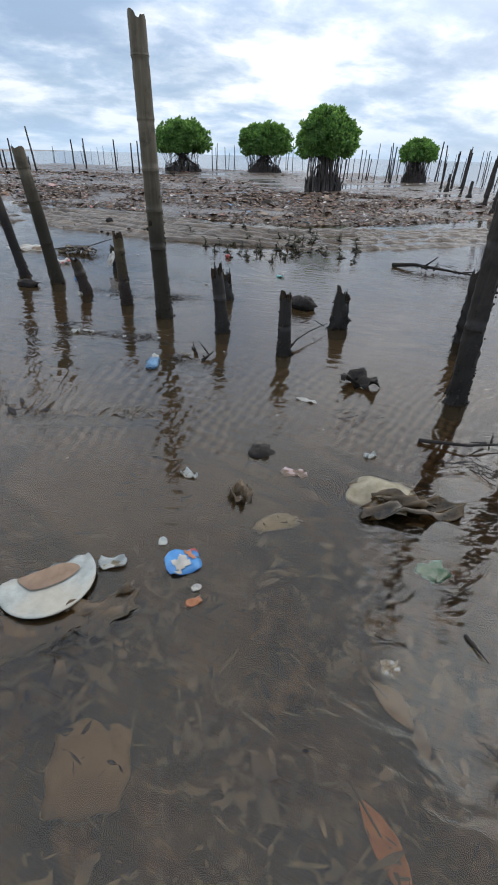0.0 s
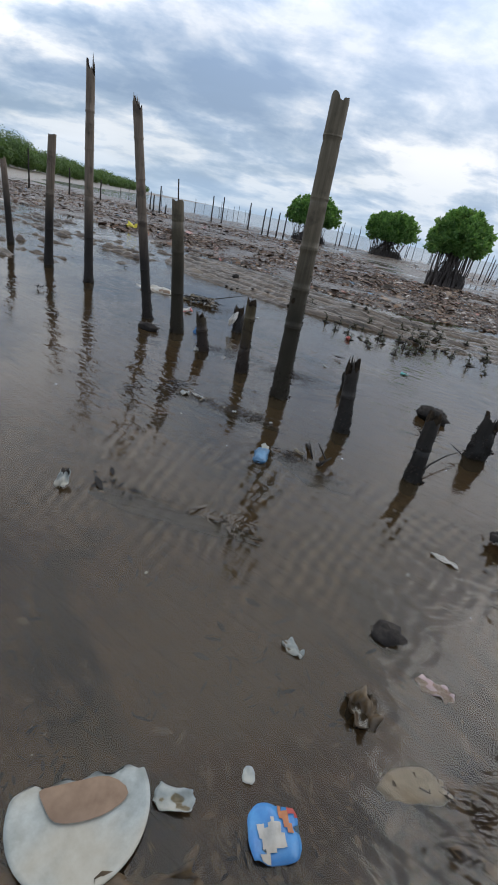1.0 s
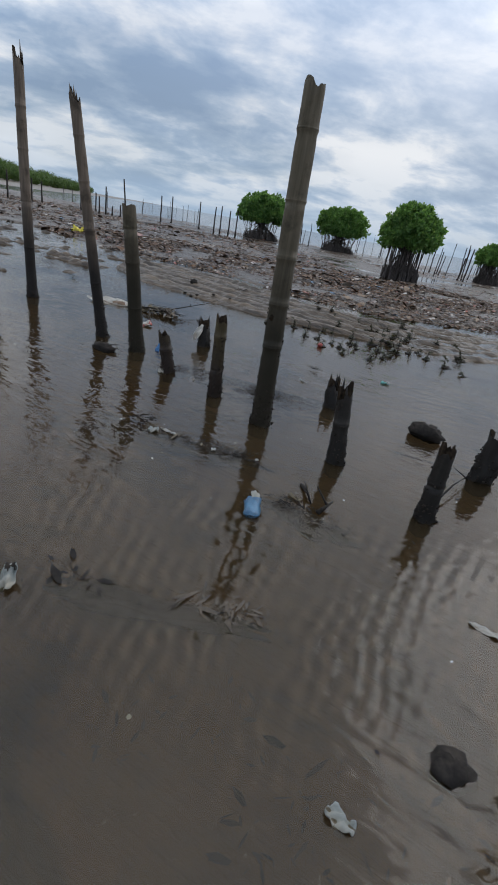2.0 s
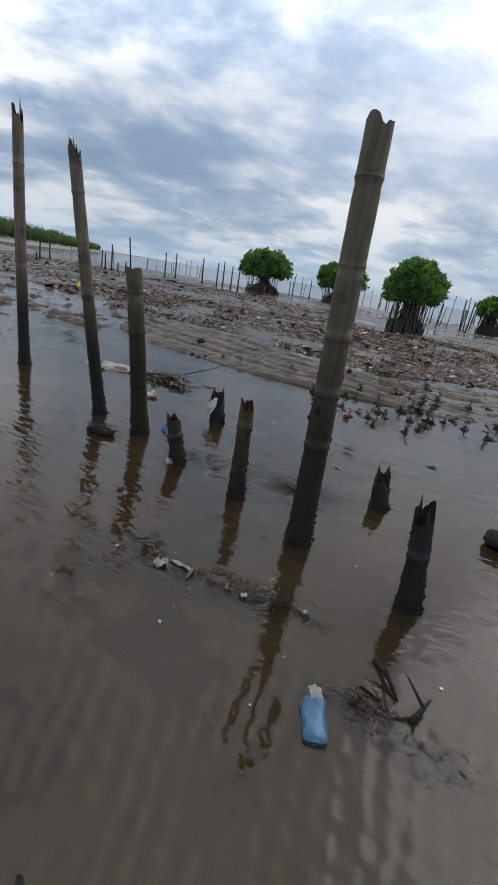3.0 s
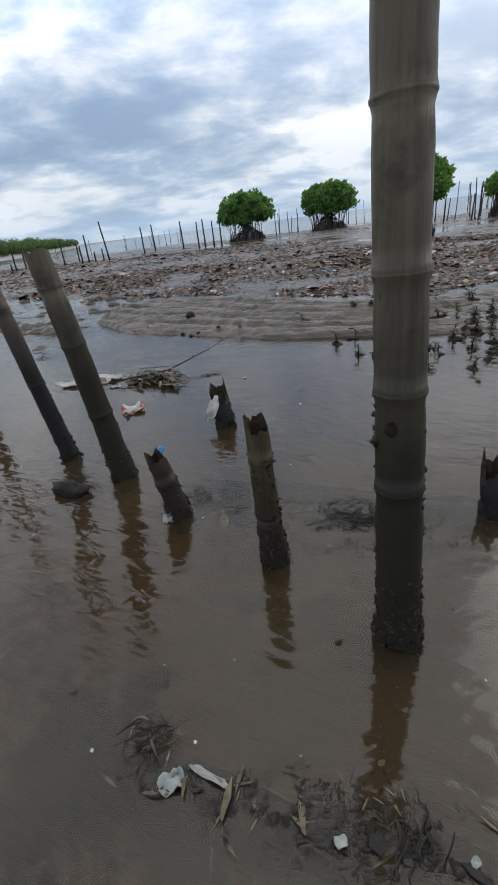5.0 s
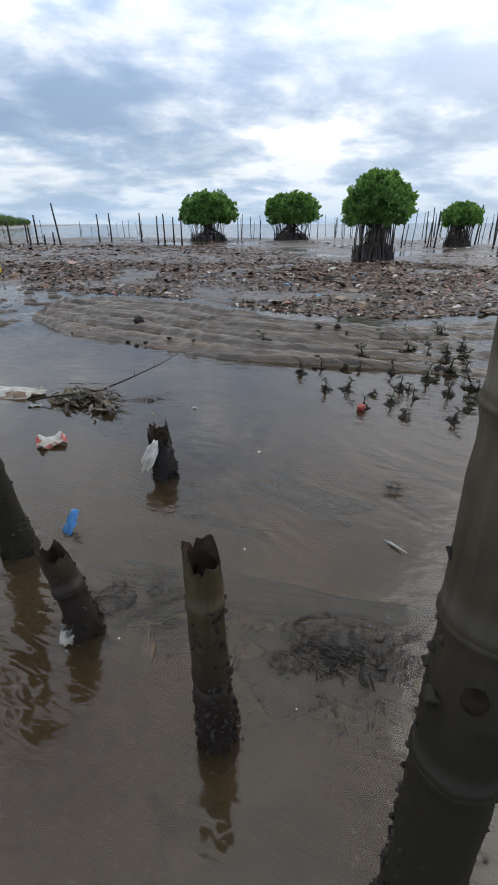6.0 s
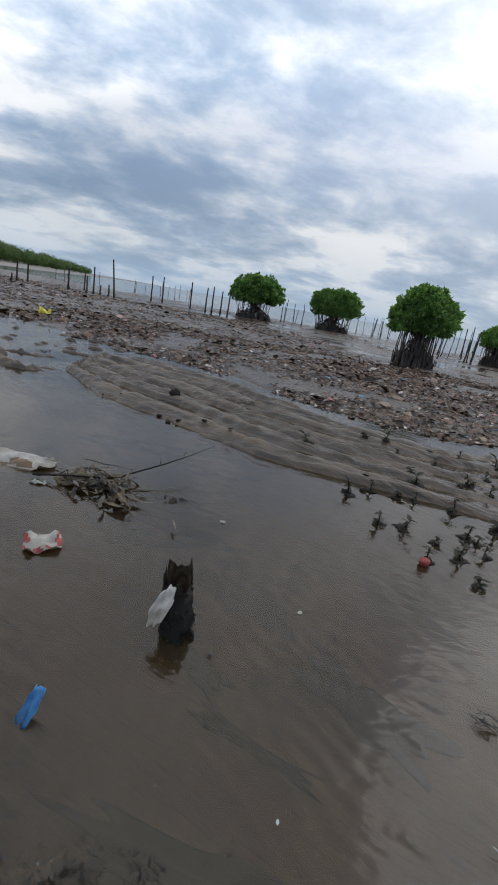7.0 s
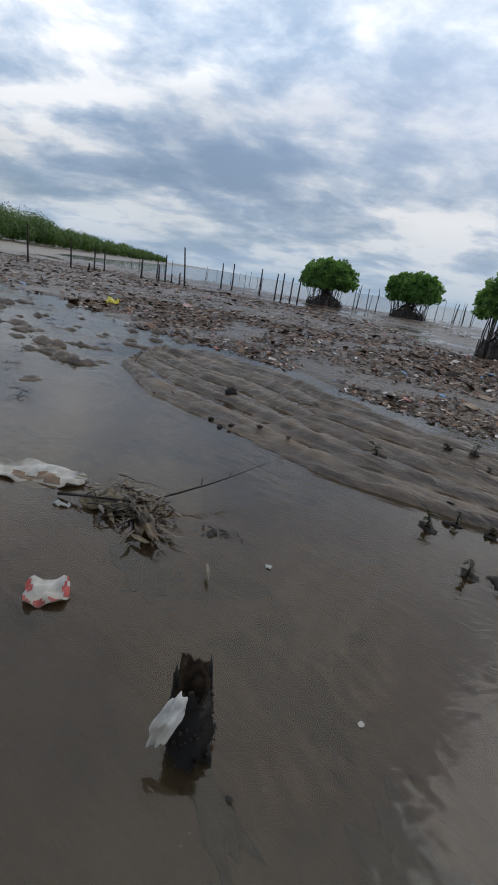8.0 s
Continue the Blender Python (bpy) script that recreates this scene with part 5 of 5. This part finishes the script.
def bottle(place, rz):
    """A crushed blue bottle with a torn white shoulder."""
    t = thing("crushed_bottle", place, "crushed blue plastic bottle with a torn pale top", "bottle", rz=rz)
    rng = random.Random(4)
    verts, faces, segs = [], [], 14
    prof = [(0.0, 0.012), (0.004, 0.030), (0.02, 0.036), (0.05, 0.034), (0.08, 0.037), (0.11, 0.035), (0.135, 0.033)]
    for l, q in prof:
        for s in range(segs):
            w = 2 * math.pi * s / segs
            k = q * (1 + 0.16 * math.sin(3 * w + 45 * l) + 0.10 * math.sin(5 * w - 70 * l) + rng.uniform(-0.05, 0.05))
            verts.append((k * math.cos(w), l, 0.55 * k * math.sin(w)))
    for k in range(len(prof) - 1):
        for s in range(segs):
            q = (s + 1) % segs
            faces.append((k * segs + s, k * segs + q, (k + 1) * segs + q, (k + 1) * segs + s))
    faces.append(tuple(range(segs)))
    mesh_ob("body", verts, faces, BOTTLE_BLUE, t)
    tv, tf = sheet(rng, 0.05, 0.055, 8, 6, 0.004, -0.006, 0.09, 0.002)
    mesh_ob("torn_top", *placed((tv, tf), Matrix.Translation((0.008, 0.145, 0.018)) @ Euler((0.35, 0.25, 0.3)).to_matrix().to_4x4()), WHITE, t, label="pale torn plastic flap")
    return t


bottle((-0.515, 2.545, 0.006), 3)
twig_heap("drift_twigs", (-0.40, 2.72, 0.006), 0.16, 12, "dark twigs caught beside a bottle", 55, BLACK_WOOD, -20, 1, 1, 0.5, BLACK_WOOD)
film("foam_piece", (-0.345, 2.775, 0.01), 0.075, 0.028, STRAW, "small beige foam strip afloat", "foam", 56, -35, 0.003)
branch("stick", [(-0.32, 2.91, 0.004), (-0.29, 2.83, 0.02), (-0.265, 2.76, 0.006)], 0.011, "dark broken stick lying in water", 57, 2, BLACK_WOOD)
branch("stick", [(-0.23, 2.70, 0.004), (-0.17, 2.77, 0.035)], 0.012, "short dark stick poking out of water", 58, 2, BLACK_WOOD)
scraps("leaf_drift", (-0.28, 2.66), 0.34, 0.14, 2200, 0.004, BLACK_WOOD, "dark fragments drifting by a bottle", 59, 0.002, -20, 0.2)
twig_heap("twig_tuft", (-1.25, 3.22, 0.015), 0.20, 14, "tuft of dark straw with a plastic scrap", 60, BLACK_WOOD, 30, 3, 0.7, 0.8, TWIG)
film("plastic_scrap", (-1.18, 3.13, 0.008), 0.06, 0.045, WHITE, "white plastic scrap under twigs", "plastic", 61, 30, 0.008)
film("plastic_strip", (-1.1, 3.15, 0.008), 0.10, 0.015, OFFWHITE, "thin pale plastic strip", "plastic", 62, -20, 0.004)
scraps("leaf_drift", (-0.83, 3.09), 0.62, 0.12, 5500, 0.0042, BLACK_WOOD, "raft of black leaf and twig fragments", 63, 0.003, -8, 0.2)
scraps("straw_drift", (-0.95, 3.13), 0.5, 0.12, 60, 0.02, STRAW, "pale straw fragments in a dark raft", 64, 0.008, -8, 0.1)
film("plastic_chip", (-0.815, 3.06, 0.01), 0.025, 0.02, WHITE, "tiny white plastic chip on the raft", "plastic", 65, 12, 0.002)
film("plastic_chip", (-0.575, 3.055, 0.008), 0.018, 0.015, WHITE, "tiny white plastic chip afloat", "plastic", 66, 40, 0.002)
twig_heap("drift_twigs", (-0.68, 3.06, 0.006), 0.16, 10, "black twigs on a raft of fragments", 67, BLACK_WOOD, 80, 1, 1, 0.5, BLACK_WOOD)
scraps("leaf_drift", (-0.70, 4.10), 0.46, 0.26, 8500, 0.0042, BLACK_WOOD, "black fragments gathered behind a stub", 68, 0.003, -6, 0.2)
twig_heap("drift_twigs", (-0.70, 4.07, 0.006), 0.20, 20, "dark twigs on floating fragments", 69, BLACK_WOOD, -15, 2, 1.2, 0.4, BLACK_WOOD)
scraps("leaf_drift", (-1.33, 4.28), 0.36, 0.16, 4000, 0.0042, BLACK_WOOD, "dark fragments between two stubs", 70, 0.002, 10, 0.2)
dead_leaf((-1.27, 4.15, -0.004), 0.13, 0.045, FROND, "folded brown leaf in the water", 71, -75, 0.0, 10)
twig_heap("drift_twigs", (-1.22, 4.17, 0.006), 0.12, 4, "few twigs beside a leaf", 72, BLACK_WOOD, 0, 2, 1, 0.4, BLACK_WOOD)
film("plastic_scrap", (-1.50, 4.10, 0.012), 0.045, 0.055, OFFWHITE, "pale plastic scrap at the foot of a stub", "plastic", 73, 10, 0.008, 0, (20, 0))
film("blue_strip", (-1.715, 4.62, 0.035), 0.045, 0.11, BLUE, "bright blue plastic strip standing in water", "plastic", 74, -14, 0.005, 0, (48, 0), 0.08)

# beyond the poles
film("white_bag", (-1.495, 5.025, 0.128), 0.052, 0.15, PALE, "stiff white plastic bag caught on a rotten stub", "plastic bag", 80, -8, 0.008, 0, (66, 18), 0.13, (), 0.004)
film("red_wrapper", (-2.165, 5.37, 0.016), 0.16, 0.13, OFFWHITE, "crumpled white food wrapper with red edges", "wrapper", 81, 35, 0.009, 0.006, (6, 0), 0.03,
     [(-0.85, 0.0, 0.12, 0.8, RED, "red_edge"), (0.85, 0.1, 0.14, 0.6, RED, "red_edge"), (0.0, -0.85, 0.8, 0.14, RED, "red_edge")])
film("white_sheet", (-2.86, 6.10, 0.02), 0.52, 0.20, OFFWHITE, "long dirty white plastic sheet with a raised edge", "plastic sheet", 82, 14, 0.014, 0, (10, 0), 0.10, [(0.1, -0.3, 0.5, 0.3, TAN, "brown_stain")])
twig_heap("drift_heap", (-2.22, 6.05, 0.02), 0.50, 16, "heap of dead leaves, straw and twigs aground", 83, BLACK_WOOD, -12, 40, 0.8, 0.6, DARK_LEAF)
film("rotten_leaf", (-2.32, 6.05, 0.045), 0.30, 0.15, STRAW, "pale torn palm sheath on a driftwood heap", "leaf", 183, 12, 0.016, -0.014, (10, 0), 0.2, (), 0.003, 18, 10)
film("rotten_leaf", (-2.10, 5.95, 0.045), 0.30, 0.09, FROND, "dark leaf sheath hanging from the heap into water", "leaf", 184, -52, 0.016, -0.01, (8, 0), 0.2, (), 0.003, 18, 10)
film("rotten_leaf", (-2.18, 6.00, 0.06), 0.26, 0.035, TWIG, "narrow brown leaf rib on the heap", "leaf", 185, -38, 0.012, 0, (14, 0), 0.2, (), 0.003, 14, 6)
scraps("straw_drift", (-2.22, 6.05), 0.40, 0.2, 200, 0.03, STRAW, "matted straw on a driftwood heap", 84, 0.035, -25, 0.12)
branch("stick", [(-2.62, 5.98, 0.02), (-2.42, 6.0, 0.05), (-2.2, 6.06, 0.06)], 0.009, "dark stick lying out of the heap", 186, 2, BLACK_WOOD)
branch("thin_branch", [(-2.15, 6.15, 0.05), (-1.95, 6.38, 0.10), (-1.85, 6.55, 0.12), (-1.72, 6.72, 0.17)], 0.006, "long thin bare branch rising from a heap", 85, 3, BLACK_WOOD)
film("plastic_scrap", (-2.55, 5.92, 0.008), 0.09, 0.03, WHITE, "white plastic scrap before the heap", "plastic", 86, 10, 0.006)
film("plastic_chip", (-1.465, 5.955, 0.006), 0.03, 0.025, WHITE, "small white floating chip", "plastic", 87, 0, 0.002)
scraps("leaf_drift", (-1.95, 5.72), 0.34, 0.16, 130, 0.018, BLACK_WOOD, "sunken dark leaves below a heap", 88, -0.004, -30, 0.3)
scraps("leaf_drift", (-1.75, 6.1), 0.2, 0.06, 50, 0.02, BLACK_WOOD, "small raft of dark leaves", 89, 0.003, 10, 0.3)
twig_heap("twig_tuft", (-0.36, 5.01, 0.012), 0.15, 8, "dark tuft of twigs in open water", 90, BLACK_WOOD, -10, 3, 1, 1.0, BLACK_WOOD)
branch("pale_stick", [(-0.46, 4.62, 0.004), (-0.41, 4.55, 0.014)], 0.006, "short pale stick in shallow water", 91, 1, WHITE)
film("teal_scrap", (0.28, 5.05, 0.008), 0.07, 0.035, TEAL, "teal and white plastic scrap afloat", "plastic", 92, 0, 0.008, 0, (0, 0), 0.15, [(0.7, 0.0, 0.3, 0.6, WHITE, "white_print")])
lump("red_ball", (-0.36, 6.0, 0.018), 0.026, "small red rubber ball among seedlings", "ball", 93, 0.9, RED)
film("yellow_bag", (-7.95, 14.35, 0.10), 0.34, 0.24, YELLOW, "bright yellow plastic bag on the litter", "plastic bag", 94, 10, 0.05, 0, (20, 0), 0.15)
lump("mud_clod", (-2.6, 8.5, 0.065), 0.065, "black clod standing on the ridged bank", "clod", 95, 0.95)
twig_heap("leaf_clump", (-1.83, 8.74, 0.05), 0.26, 6, "dark clump of leaves on the bank", 96, BLACK_WOOD, 10, 8, 1.2, 1.0, BLACK_WOOD)
rng = random.Random(12)
for k in range(9):
    x = rng.uniform(-3.6, -0.3)
    y = float(bank_near(x)) + rng.uniform(0.02, 0.5)
    lump("mud_clod", (x, y, max(0.0, float(mud_height(x, y))) + 0.008), rng.uniform(0.012, 0.03), "small dark clod at the edge of the bank", "clod", 120 + k, 0.45, BLACK_WOOD, (1.0 + rng.random(), 0.8), rng.uniform(0, 180))
branch("driftwood", [(1.62, 5.80, 0.02), (1.85, 5.68, 0.05), (2.1, 5.52, 0.04), (2.4, 5.36, 0.02)], 0.026, "dark knotted driftwood branch stranded in water", 97, 6, BLACK_WOOD)
twig_heap("leaf_clump", (2.0, 5.6, 0.03), 0.35, 6, "dark leaves caught on driftwood", 98, BLACK_WOOD, -25, 8, 1.2, 0.8, BLACK_WOOD)
for k, (x, y) in enumerate([(-4.0, 7.2), (-4.75, 7.85), (-5.3, 8.6), (-3.57, 4.72), (-5.9, 9.4), (-6.6, 10.6), (-4.9, 9.6), (-7.4, 11.5)]):
    twig_heap("leaf_clump", (x, y, 0.02), 0.24, 5, "dark clump of leaves stranded in the creek", 140 + k, BLACK_WOOD, 40 * k, 7, 1.2, 0.8, BLACK_WOOD)
scraps("specks", (-0.9, 3.2), 4.2, 3.0, 220, 0.0032, OFFWHITE, "tiny pale specks floating on the water", 99, 0.008, 0, 0.8)
scraps("specks", (-0.6, 4.0), 4.5, 4.0, 420, 0.005, BLACK_WOOD, "tiny dark specks floating on the water", 103, 0.003, 0, 0.5)

for k, (x, y, w, d, rz) in enumerate([(-0.88, 3.09, 0.62, 0.13, -8), (-0.72, 4.10, 0.48, 0.26, -6), (-1.36, 4.29, 0.34, 0.15, 10), (-1.16, 4.20, 0.22, 0.10, 20), (-0.28, 2.68, 0.42, 0.14, -22), (-0.72, 1.99, 0.7, 0.10, 3), (-0.82, 4.35, 1.3, 0.12, -9),
                                      (-1.98, 5.72, 0.36, 0.16, -35), (-1.35, 5.0, 0.35, 0.10, -40), (-0.75, 5.0, 0.5, 0.2, -35), (-1.1, 4.75, 0.4, 0.05, -20)]):
    film("sunken_mat", (x, y, -0.048), w, d, BLACK_WOOD, "dark sunken mat of rotten leaves and silt", "debris", 400 + k, rz, 0.006, 0.004, (0, 0), 0.28, (), 0.004, 26, 14)
